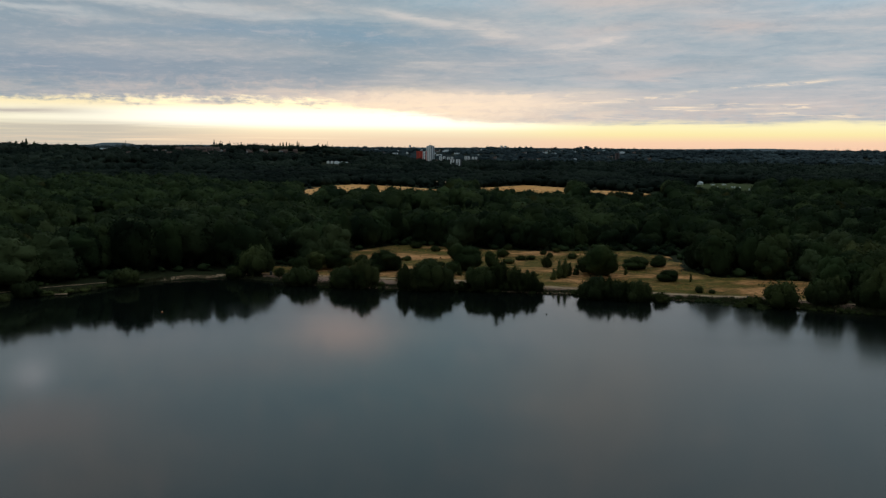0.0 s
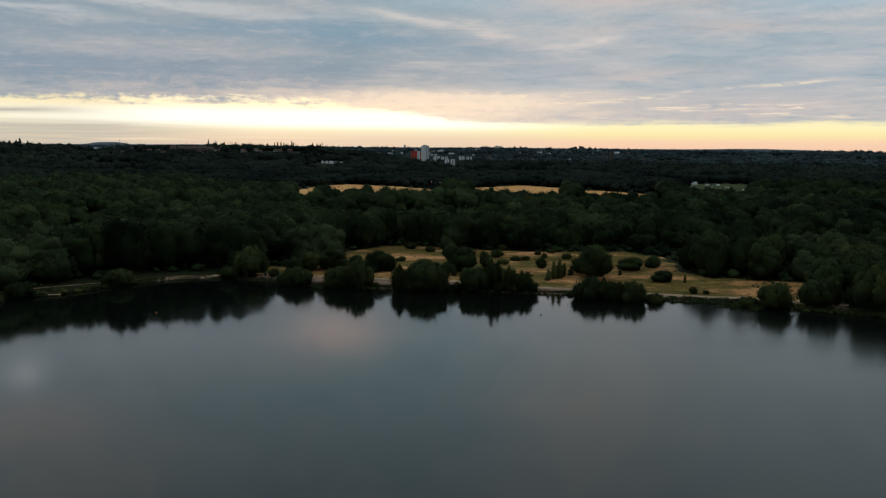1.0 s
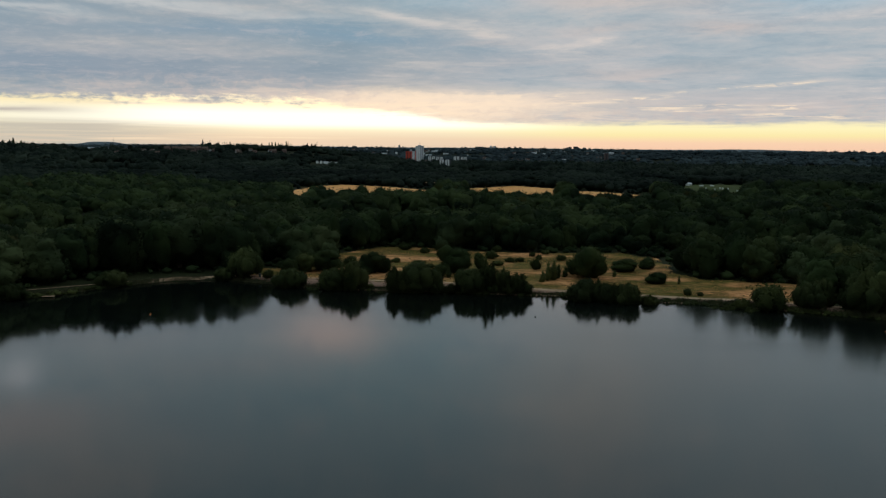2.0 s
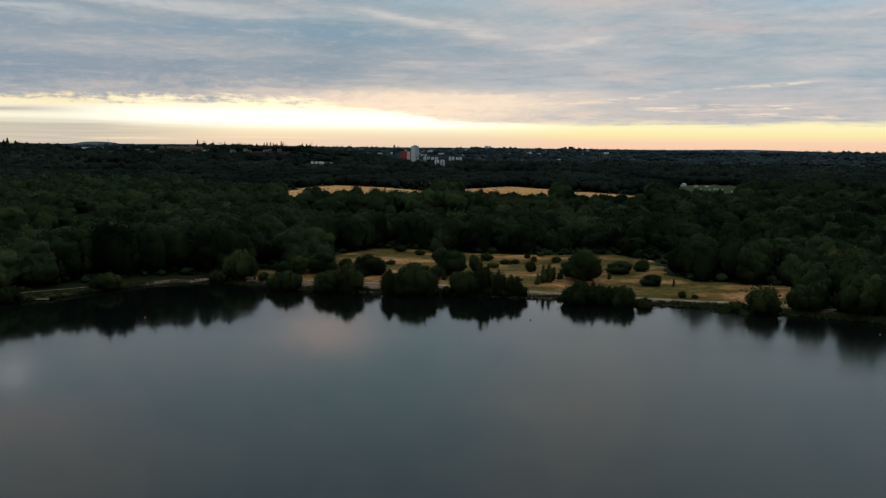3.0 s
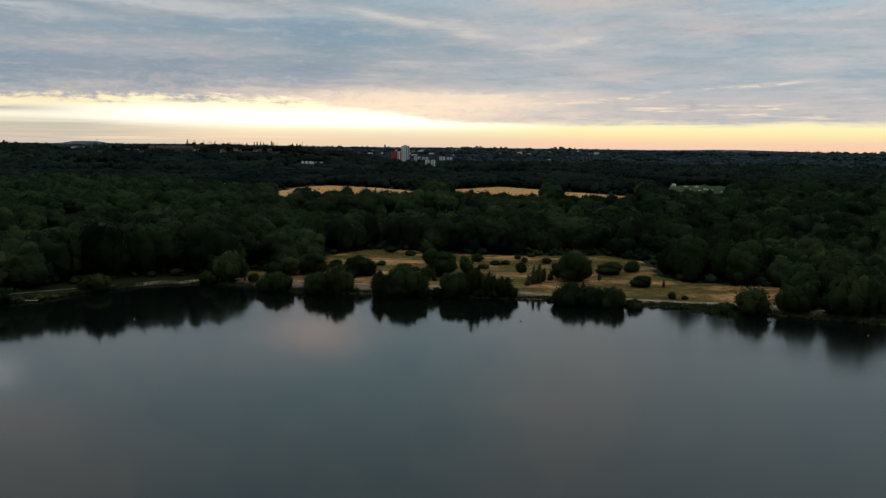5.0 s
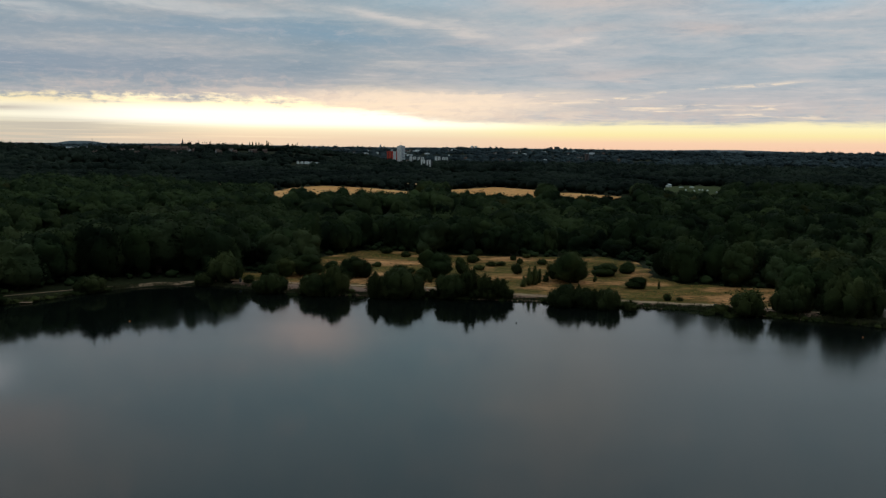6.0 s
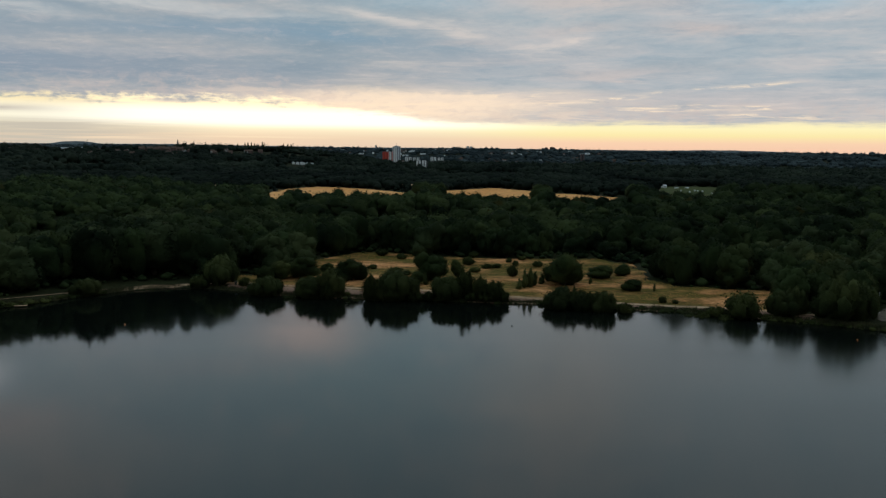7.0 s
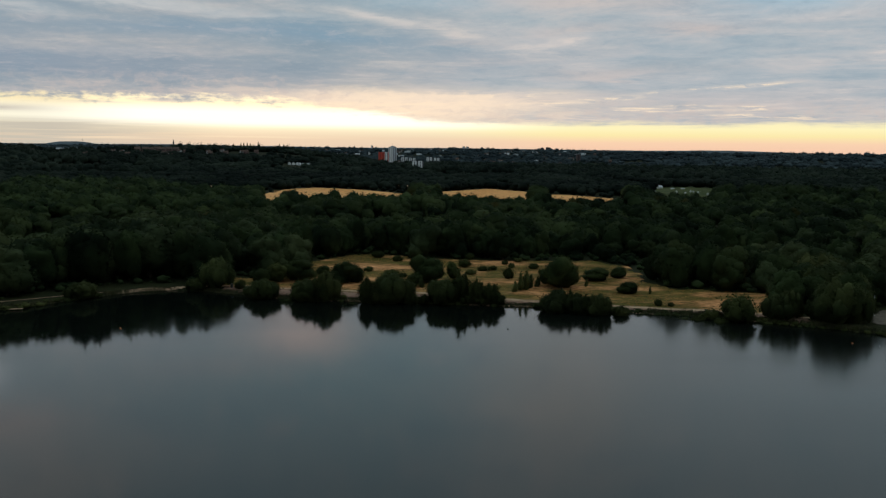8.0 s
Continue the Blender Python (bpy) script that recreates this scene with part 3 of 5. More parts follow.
    return np.concatenate(vs), np.concatenate(ts), np.concatenate(ns)


def lobes_canopy(rng, n, w, h, low):
    """Masses of foliage on a few great limbs, for a tree in a closed canopy."""
    out = [(0, 0, low + (h - low) * 0.44, w * 0.37, (h - low) * 0.43)]
    for k in range(n):
        a = 2 * math.pi * (k + rng.uniform(-0.4, 0.4)) / n
        t = rng.uniform(0.16, 0.72)
        rr = w * 0.5 * (1.0 - 0.6 * t ** 2) * rng.uniform(0.42, 0.74)
        q = w * rng.uniform(0.17, 0.27)
        out.append((math.cos(a) * rr, math.sin(a) * rr, low + (h - low) * t, q, q * rng.uniform(0.85, 1.3) * h / w))
    q = w * rng.uniform(0.16, 0.22)
    out.append((rng.uniform(-0.14, 0.14) * w, rng.uniform(-0.14, 0.14) * w, low + (h - low) * 0.76, q, (h - low) * 0.2))
    return out


def lobes_plumes(rng, n, w, h, low):
    """A dome of upright plumes, as willows and alders grow from many stems."""
    out = [(0, 0, low + (h - low) * 0.36, w * 0.34, (h - low) * 0.38)]
    for k in range(n):
        a = 2 * math.pi * (k + rng.uniform(-0.4, 0.4)) / n * 1.62
        rr = w * 0.42 * math.sqrt((k + 0.5) / n) * rng.uniform(0.7, 1.1)
        top = low + (h - low) * (1.0 - 0.5 * (2 * rr / w) ** 2) * rng.uniform(0.84, 1.04)
        q = w * rng.uniform(0.10, 0.17)
        rz = (top - low) * rng.uniform(0.36, 0.5)
        out.append((math.cos(a) * rr, math.sin(a) * rr, top - rz, q, rz))
    return out


def lobes_spire(rng, n, w, h, low):
    """Lobes of a narrow, pointed crown that lean into one another."""
    out = [(0, 0, low + (h - low) * 0.36, w * 0.34, (h - low) * 0.36)]
    for k in range(n):
        t = (k + 0.5) / n * 0.94
        q = w * 0.5 * (1 - 0.74 * t) * rng.uniform(0.55, 0.95)
        a, rr = rng.uniform(0, 6.28), w * 0.2 * (1.1 - t) * rng.uniform(0.5, 1.2)
        out.append((math.cos(a) * rr, math.sin(a) * rr, low + (h - low) * t, q, max(q, (h - low) / n * 1.1)))
    return out


KINDS = {
    "willow_tree": (lobes_plumes, 13, 10.0, 9.0, 0.1, 0.34, 5200, LEAF_WILLOW),
    "alder_tree": (lobes_plumes, 6, 4.2, 9.0, 0.2, 0.32, 2800, LEAF_SCRUB),
    "oak_tree": (lobes_canopy, 7, 12.0, 11.0, 0.3, 0.40, 4200, LEAF_OAK),
    "hawthorn_bush": (lobes_plumes, 9, 6.0, 4.0, 0.05, 0.34, 1500, LEAF_SCRUB),
    "woodland_tree": (lobes_canopy, 5, 11.0, 14.0, 0.4, 0.58, 2000, LEAF_WOOD),
    "woodland_oak": (lobes_canopy, 5, 11.0, 14.0, 0.4, 0.58, 2000, LEAF_WOOD_DARK),
    "woodland_willow": (lobes_canopy, 6, 11.0, 14.0, 0.4, 0.55, 2000, LEAF_SALLOW),
    "sapling": (lobes_spire, 6, 3.0, 5.0, 0.5, 0.3, 600, LEAF_WILLOW),
}


def build_tree(kind, seed):
    """One tree at the origin: trunk, three limbs and a crown."""
    shape, n, w, h, low, leaf, count, mat = KINDS[kind]
    rng = np.random.default_rng(seed)
    top = new(kind)
    bm = tube(bmesh.new(), (0, 0, -0.6), (0.1, 0.05, h * 0.62), 0.035 * h, 0.012 * h)
    part("trunk", bm, BARK, top)
    for k in range(3):
        a = 2.1 * k + seed
        part("limb", tube(bmesh.new(), (0, 0, h * (0.22 + 0.1 * k)), (math.cos(a) * w * 0.28, math.sin(a) * w * 0.28, h * (0.5 + 0.1 * k)), 0.014 * h, 0.005 * h, 5), BARK, top)
    vs, ts, ns = crown_arrays(rng, shape(rng, n, w, h, low), leaf, count, ICO3, 0.93, 0.7, {"conifer_tree": 0.2}.get(kind, 0.8 if kind.startswith("woodland") else 1.5), ICO2, 0.45)
    crown = new("crown", leafy(mesh_of("crown", vs, ts, mat), ns))
    crown.parent = top
    return top


stock = {}
VARIANTS = 6
rng = np.random.default_rng(11)


def plant(kind, x, y, width, height, label, group, category="tree", sink=0.0):
    """A tree of that kind, width and height at x, y."""
    w, h = KINDS[kind][2:4]
    if kind in ("willow_tree", "oak_tree", "hawthorn_bush"):
        w, h = w * 0.9, h * 0.94
    m = pose(x, y, float(land(x, y)) - sink, 0, 0, rng.uniform(0, 360)) @ Matrix.Diagonal((width / w, width / w, height / h, 1))
    made = stock.setdefault(kind, [])
    if len(made) < VARIANTS:
        ob = build_tree(kind, len(made) + 3)
        ob.matrix_basis = m
        made.append((ob, m))
    else:
        source = made[int(rng.integers(VARIANTS))][0]
        scale = source.scale.copy()
        ob = copy_thing(source, m @ Matrix.Diagonal((1 / scale.x, 1 / scale.y, 1 / scale.z, 1)))
    return tagged(ob, label, category, group)


SHORE_WILLOWS = [(-104.2, 296.7, 9.5, 5.5), (-125.3, 271.7, 7.7, 5.0), (-65.4, 316.8, 11, 10.5), (-71.8, 313.7, 5.8, 4.7), (-46.5, 299.9, 10.4, 7.0), (-32, 295.4, 11, 7.7), (-25.6, 295.7, 9.1, 9.6), (-4.3, 291.6, 14.4, 9.9), (12, 290.1, 9.7, 8.4), (46.6, 277.7, 10, 8.0), (52.8, 275.6, 8.5, 6.4), (59.3, 272.8, 8.1, 7.5), (145.9, 313.4, 17.4, 12.8), (-8.8, 291.5, 7.2, 7.6), (1.2, 290.6, 5.4, 4.7), (-129.3, 265.6, 3.9, 3.0), (123.7, 254.4, 13.2, 12.0), (129.5, 255.3, 9.8, 11.1), (120.2, 257.8, 7, 7.0), (138.9, 277.9, 15.5, 11.3), (134.6, 286.2, 14.9, 12.9), (116.7, 264, 4.9, 4.3), (109.5, 260.3, 8.7, 7.5), (113.4, 261.2, 7.1, 8.4)]
for x, y, w, h in SHORE_WILLOWS:
    plant("willow_tree", x, y, w, h, "grey-green willow crowding the water's edge", "lakeside willows")
SHORE_ALDERS = [(-12.3, 291.3, 5.8, 9.9), (18.1, 290.9, 6.3, 10.8), (22.8, 289.3, 5.8, 8.5), (27.2, 287.8, 6.2, 7.6), (29.8, 286.5, 4.3, 4.6), (54.8, 273.5, 5, 8.5), (65.7, 271.2, 5.9, 4.7), (-56.4, 313, 4.2, 3.3), (6.6, 290.5, 4.4, 3.6), (15.6, 289.8, 4.8, 6.9), (-26.3, 293.2, 4.9, 7.3), (50.4, 276.7, 4.6, 8.6)]
for x, y, w, h in SHORE_ALDERS:
    plant("alder_tree", x, y, w, h, "dark pointed alder on the lake bank", "lakeside alders")
SHORE_SCRUB = [(98.8, 262.0, 10.6, 7.6), (91.6, 265.4, 5.0, 3.2), (-38.8, 295.1, 4.7, 1.7), (-16.9, 289.9, 2.9, 2), (35.3, 278.6, 5.9, 1), (39.6, 277.6, 3.4, 0.8), (70.7, 269.3, 6.3, 1.5), (74.8, 268.3, 2.3, 1.1), (79.7, 266.4, 4.3, 1.5), (83.3, 265.4, 4.3, 2), (87.2, 264.2, 4.6, 2.6), (92.3, 260.4, 4.5, 3), (14.5, 290.4, 5, 3), (20.5, 289.4, 5, 3.2), (25, 288, 5, 3), (-57.2, 302.1, 4.5, 1), (-52.1, 299.7, 4.4, 0.9), (-19.7, 289.8, 3.6, 0.5), (3.9, 288.3, 4.3, 1.3), (31.1, 281.9, 3.1, 1.2), (-110.5, 279.2, 4.1, 0.7), (-117.5, 272.9, 4.4, 1.1), (76.3, 267.3, 2.6, 0.8), (89.9, 262.8, 2.3, 1.3), (102.2, 254.5, 3.1, 1.8), (-15.1, 290, 3.6, 0.4)]
for x, y, w, h in SHORE_SCRUB:
    plant("hawthorn_bush", x, y, w, h, "low dark bush on the bank above the water", "bank bushes", "bush")
GLADE_OAKS = [(-39.2, 333.2, 12.4, 7.5), (-46, 329.7, 8.1, 6.4), (-20.6, 327.8, 10.5, 7.6), (-24.5, 330.7, 6.1, 4.8), (8.5, 329.1, 12.2, 8.9), (17.8, 339.1, 4.6, 5.7), (3.2, 318.4, 5.1, 4.4), (54.9, 316.4, 13.3, 10.3), (52.9, 325.1, 7.2, 6.5), (75.8, 305.1, 6.8, 3.8), (71.3, 335.1, 9.1, 4.6), (81.2, 342, 6.3, 3.9), (-51.4, 324.9, 6.8, 5.3), (-30.8, 343.4, 5.5, 3.9)]
for x, y, w, h in GLADE_OAKS:
    plant("oak_tree", x, y, w, h, "dark rounded tree standing in the dry meadow", "meadow trees")
GLADE_BUSHES = [(24.1, 371.4, 5.5, 3.3), (27.9, 396.6, 4.1, 2.7), (31, 360.4, 3.7, 2), (35.2, 362.5, 4, 1.8), (42.1, 380.4, 2.5, 1.9), (38.8, 338.4, 4.3, 4), (43.6, 370.5, 2.7, 2.1), (52.4, 367.1, 4.1, 2.3), (-12.3, 403.4, 5.4, 3), (-3.4, 390.5, 4.1, 2.4), (-5.1, 342.9, 5.6, 2.8), (-0.8, 341.5, 3.5, 1.7), (-14.2, 358.2, 3.7, 2), (25.3, 349.5, 4.1, 2), (45, 333.9, 3.5, 2.1), (53.3, 347.4, 4.1, 2.6), (79.9, 282.1, 2.5, 2.1), (83.7, 281.2, 2.1, 1.2), (51.8, 300.2, 3.1, 2.3), (56.5, 295.3, 3.9, 1.9), (-20.1, 343.9, 4.6, 2.2), (13.1, 317.4, 3.8, 2), (48.6, 389, 4, 1.9)]
for x, y, w, h in GLADE_BUSHES:
    plant("hawthorn_bush", x, y, w, h, "small dark bush in dry meadow grass", "meadow bushes", "bush")
GLADE_SAPLINGS = [(39.9, 310.2, 2.7, 6), (42.1, 311.7, 2.7, 6.9), (44.2, 316, 2.3, 4.8), (47, 318.9, 2.4, 3.6), (37.7, 307.4, 2.3, 3.9), (5.6, 315.7, 2.3, 4.4), (83.2, 304.1, 1.1, 2.7), (122.9, 301.8, 1.7, 3), (64.5, 319.7, 1.6, 2.6), (19.6, 326.6, 1.6, 3.3), (-17.3, 331, 1.8, 3.3)]
for x, y, w, h in GLADE_SAPLINGS:
    plant("sapling", x, y, w, h, "thin young tree in the dry meadow", "meadow saplings")

# ---- woods ----
HOMES = {
    "white": [(-227.0, 1806, 0.62), (-219.6, 1808, 0.62), (-212.2, 1810, 0.62), (-207.8, 1807, 0.62), (-200.4, 1809, 0.62), (-193.0, 1806, 0.62), (-188.6, 1808, 0.62)],
    "brick": [(-641.8, 2230, 1.35), (-622, 2228, 1.35), (-599.6, 2206, 1.35), (-601.2, 2258, 1.35), (-577.5, 2215, 1.35), (-575.7, 2267, 1.35), (-545.7, 2213, 1.35), (-539.2, 2266, 1.35), (-436.9, 2077, 1.0), (-398.7, 1923, 1.0), (-408.8, 2110, 1.0), (-1527, 3553, 1.0), (-1301, 3625, 1.0), (-1490, 3501, 1.0)],
    "shed": [(-1391, 3564, 0.8), (-1337, 3509, 0.8), (-1234, 3481, 0.8), (-832.4, 2340, 0.9), (-798.3, 2320, 0.9), (-846, 2290, 0.8), (-770, 2345, 0.7), (-868, 2350, 0.7), (-1167, 3511, 0.8)],
    "hall": [(311.5, 1124, 0.8), (339.8, 1110, 0.3), (326.8, 1110, 0.3)],
    "terrace": [],
}
town = np.random.default_rng(5)
for kind, count, az0, az1, r0, r1, size in (("white", 7, -8, 12, 3000, 4000, 1.0), ("terrace", 62, -9, 13, 2500, 4200, 1.0), ("terrace", 15, -26, -9, 2050, 2380, 1.0), ("brick", 16, -26, -9, 2050, 2380, 1.0),
                                            ("brick", 22, -7, 13, 2600, 4000, 1.1), ("shed", 30, -8, 12, 3500, 4350, 0.8), ("shed", 6, -25, -16, 2100, 2360, 0.6)):
    for bearing, reach in zip(np.radians(town.uniform(az0, az1, count)), town.uniform(r0, r1, count)):
        HOMES[kind].append((float(np.sin(bearing) * reach), float(np.cos(bearing) * reach), size))
BUILT = [(-45, 2720, 55, 400), (40, 2720, 55, 400), (115, 2810, 40, 400), (-206, 1815, 30, 220), (-590, 2240, 60, 110), (-815, 2360, 75, 260), (600, 2900, 40, 300), (36, 1935, 28, 260), (-200, 2231, 30, 140), (320, 1120, 40, 70), (143, 232, 8, 10)]


def open_ground(x, y, margin):
    """True where no wood grows."""
    r = (distance(LAKE, x, y, True) < 12 + margin) | inside(LAKE, x, y)
    r |= inside(GLADE, x, y) | (distance(GLADE, x, y, True) < margin) | (distance(PATH, x, y) < 2.5 + margin)
    for poly in FIELDS + [PITCH]:
        r |= inside(poly + np.sign(poly - poly.mean(0)) * margin * 0.5, x, y)
    for bx, by, br, front in BUILT:
        r |= (np.abs(x - bx) < br) & (y > by - front) & (y < by + 40)
    if np.max(y) > 1400:
        for kind, places in HOMES.items():
            for hx, hy, s in places:
                r |= (np.abs(x - hx) < max(s, 1.0) * (15 if kind == "shed" else 7)) & (y > hy - (90 if hy < 2500 else 160)) & (y < hy + 8)
    return r


def scatter(rng, r0, r1, spacing, spread=29.0):
    """Jittered places between two distances in front of the lake."""
    n = int(r1 / (spacing * 0.9)) + 3
    gx, gy = np.meshgrid(np.arange(-n, n), np.arange(-2, n))
    x = ((gx + 0.5 * (gy % 2)) * spacing + rng.uniform(-0.38, 0.38, gx.shape) * spacing).ravel()
    y = (gy * spacing * 0.9 + rng.uniform(-0.38, 0.38, gx.shape) * spacing).ravel()
    r, a = np.hypot(x, y), np.degrees(np.arctan2(x, y))
    k = (r > r0) & (r < r1) & (np.abs(a) < spread)
    return x[k], y[k]


FOLD = np.array([(-152, 313), (-131, 334), (-109, 367), (-101, 428), (-95, 505), (-94, 560)], float)


def dark_share(x, y):
    """Share of trees in the darker leaf colour, highest towards the right."""
    a = np.degrees(np.arctan2(x, y))
    return 0.06 + 0.70 * smooth(a, 6, 13) + 0.08 * smooth(a, -9, -5) * (1 - smooth(a, 4, 8)) * (1 - smooth(np.asarray(y, float), 470, 520))


def canopy(x, y):
    """Height of the treetops: belts of tall trees with low scrubby folds between them."""
    x, y = np.asarray(x, float), np.asarray(y, float)
    r, a = np.hypot(x, y), np.degrees(np.arctan2(x, y))
    h = 14.0 + 2.2 * wave(x * 0.033, y * 0.033, 5.0) + 1.8 * wave(x * 0.013, y * 0.013, 1.5)
    s = 0.8 * (np.interp(y, FOLD[:, 1], FOLD[:, 0]) - x) + 0.3 * np.maximum(300 - y, 0)
    near = 1 - smooth(y, 520, 580)
    h = h + near * (2.6 * np.exp(-((s + 12) / 18) ** 2) - 9.0 * np.exp(-((s - 44) / 30) ** 2)) + 4.0 * smooth(s, 75, 105) * smooth(-a, 5, 9)
    lake_belt = smooth(-x, 58, 76) * (1 - smooth(y, 385, 440)) * (1 - smooth(s, 10, 30))
    h = h * (1 - lake_belt) + (20.4 - 5.0 * smooth(-x, 112, 130) - 3.0 * (1 - smooth(-x, 74, 92)) + 0.8 * wave(x * 0.06, y * 0.06, 3.0)) * lake_belt
    for cx, cy, rx, ry, dh in ((132, 292, 34, 40, -4), (118, 385, 50, 26, -11), (104, 334, 30, 20, 1.5), (60, 470, 45, 30, 2.5), (95, 545, 80, 30, -9), (-20, 560, 70, 32, -8), (-20, 470, 60, 40, 2.0), (200, 480, 55, 30, -9),
                               (190, 430, 40, 18, 2.5), (20, 640, 160, 22, 2.0), (225, 700, 60, 25, 3.5), (330, 790, 90, 40, 4), (300, 700, 120, 40, -2), (-240, 560, 70, 35, -8), (-260, 700, 130, 30, 3)):
        h = h + dh * np.exp(-((x - cx) / rx) ** 2 - ((y - cy) / ry) ** 2)
    return np.clip(h, 4.5, 21.5)


x, y = scatter(rng, 255, 450, 11.8, 30)
k = ~open_ground(x, y, 2.5)
x, y = x[k], y[k]
order = np.argsort(np.hypot(x, y) + 0.0)
near_n = min(290, len(x))
tops = canopy(x, y)
for q, i in enumerate(order):
    if q >= near_n:
        break
    h = float(tops[i] * (rng.uniform(0.84, 1.12) if x[i] > -62 else rng.uniform(0.96, 1.07)))
    w = h * float(rng.uniform(0.72, 1.05)) if h > 9 else h * 1.3
    sallow = x[i] < -62 and rng.uniform() < 0.75 or x[i] > 118 and rng.uniform() < 0.3 or rng.uniform() < 0.08
    if sallow:
        plant("woodland_willow", x[i], y[i], w * 1.18, h, "grey-green willow in dense lakeside woodland", "woodland willows")
    elif rng.uniform() < dark_share(x[i], y[i]):
        plant("woodland_oak", x[i], y[i], w, h, "very dark green tree in dense woodland", "woodland oaks")
    else:
        plant("woodland_tree", x[i], y[i], w, h, "dark green broadleaf tree in dense woodland", "woodland edge trees")
rest = order[near_n:]


def woods(name, x, y, size, protos, mat, label, rng):
    """Many trees in one mesh; size gives each one's radius and height."""
    z = land(x, y)
    rad, hgt = size
    which = rng.integers(0, len(protos), len(x))
    turn = rng.uniform(0, 2 * np.pi, len(x))
    vs, ts, ns, n = [], [], [], 0
    for q, (v, t, face) in enumerate(protos):
        i = np.nonzero(which == q)[0]
        c, s = np.cos(turn[i])[:, None], np.sin(turn[i])[:, None]
        px = (v[None, :, 0] * c - v[None, :, 1] * s) * rad[i][:, None] + x[i][:, None]
        py = (v[None, :, 0] * s + v[None, :, 1] * c) * rad[i][:, None] + y[i][:, None]
        pz = v[None, :, 2] * hgt[i][:, None] + z[i][:, None] - 0.4
        vs.append(np.stack([px, py, pz], -1).reshape(-1, 3))
        ns.append(np.stack([face[None, :, 0] * c - face[None, :, 1] * s, face[None, :, 0] * s + face[None, :, 1] * c, face[None, :, 2] + 0 * c], -1).reshape(-1, 3))
        ts.append((t[None] + (np.arange(len(i)) * len(v))[:, None, None] + n).reshape(-1, 3))
        n += len(i) * len(v)
    return tagged(new(name, leafy(mesh_of(name, np.concatenate(vs), np.concatenate(ts), mat), np.concatenate(ns))), label, "woodland", kind="stuff")


def proto(seed, masses, leaf, count, core=ICO2, minor=ICO1, wild=0.3):
    """A tree of radius 1 and height 1 for the joined woods."""
    r = np.random.default_rng(seed)
    spec = [(0, 0, 0.44, 0.8, 0.44)]
    for k in range(masses):
        a = 2 * math.pi * (k + r.uniform(-0.4, 0.4)) / max(masses, 1)
        q, rr = r.uniform(0.34, 0.55), r.uniform(0.3, 0.55)
        spec.append((math.cos(a) * rr, math.sin(a) * rr, r.uniform(0.36, 0.74), q, q * r.uniform(0.42, 0.6)))
    return crown_arrays(r, spec, leaf, count, core, 0.94, wild, wild, minor, 0.32, 0.55)


xu, yu = scatter(rng, 255, 460, 5.0, 30)
k = (~open_ground(xu, yu, 1.2)) & (rng.uniform(0, 1, len(xu)) < 0.85)
xu, yu = xu[k], yu[k]
hu = rng.uniform(1.0, 3.8, len(xu))
woods("undergrowth", xu, yu, (hu * rng.uniform(0.6, 0.95, len(xu)), hu), [proto(s + 40, 1, 0.2, 60, ICO1) for s in range(5)], LEAF_WOOD,
      "dense dark undergrowth at the woodland edge", rng)
x2, y2 = scatter(rng, 440, 905, 16.0)
k = (~open_ground(x2, y2, 3)) & (np.hypot(x2, y2) > 450)
xm, ym = np.concatenate([x[rest], x2[k]]), np.concatenate([y[rest], y2[k]])
hm = canopy(xm, ym) * rng.uniform(0.72, 1.14, len(xm))
wide = hm * np.where(hm > 9, rng.uniform(0.46, 0.72, len(xm)), 0.85)
near = np.hypot(xm, ym) < 620
# trees picked by bearing to take the darker woodland colour
oaks = rng.uniform(0, 1, len(xm)) < dark_share(xm, ym)
detailed, plainer = [proto(s, 4, 0.10, 850, ICO2, ICO2, 0.55) for s in range(7)], [proto(s + 10, 3, 0.13, 380, ICO2, ICO1, 0.4) for s in range(7)]
for name, k, shapes, mat, label in (
        ("woodland", near & ~oaks, detailed, LEAF_WOOD, "dense dark green broadleaf woodland canopy"), ("oak_wood", near & oaks, detailed, LEAF_WOOD_DARK, "dense canopy of very dark broadleaf trees"),
        ("far_woodland", ~near & ~oaks, plainer, LEAF_WOOD, "dark green broadleaf woodland below the fields"), ("far_oak_wood", ~near & oaks, plainer, LEAF_WOOD_DARK, "very dark broadleaf woodland beyond the meadow")):
    woods(name, xm[k], ym[k], (wide[k], hm[k]), shapes, mat, label, rng)
xh, yh = scatter(rng, 905, 1400, 15.5)
k = (~open_ground(xh, yh, 3))
xh, yh = xh[k], yh[k]
hh = (11.5 + 3.5 * wave(xh * 0.016, yh * 0.016, 2.5)) * rng.uniform(0.75, 1.25, len(xh)) * (0.45 + 0.55 * smooth(np.hypot(xh, yh) + 40 * wave(xh * 0.012, yh * 0.012, 4.0), 965, 1000))
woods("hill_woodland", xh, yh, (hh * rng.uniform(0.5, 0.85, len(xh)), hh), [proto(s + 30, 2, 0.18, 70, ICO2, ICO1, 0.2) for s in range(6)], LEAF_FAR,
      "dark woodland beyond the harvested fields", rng)
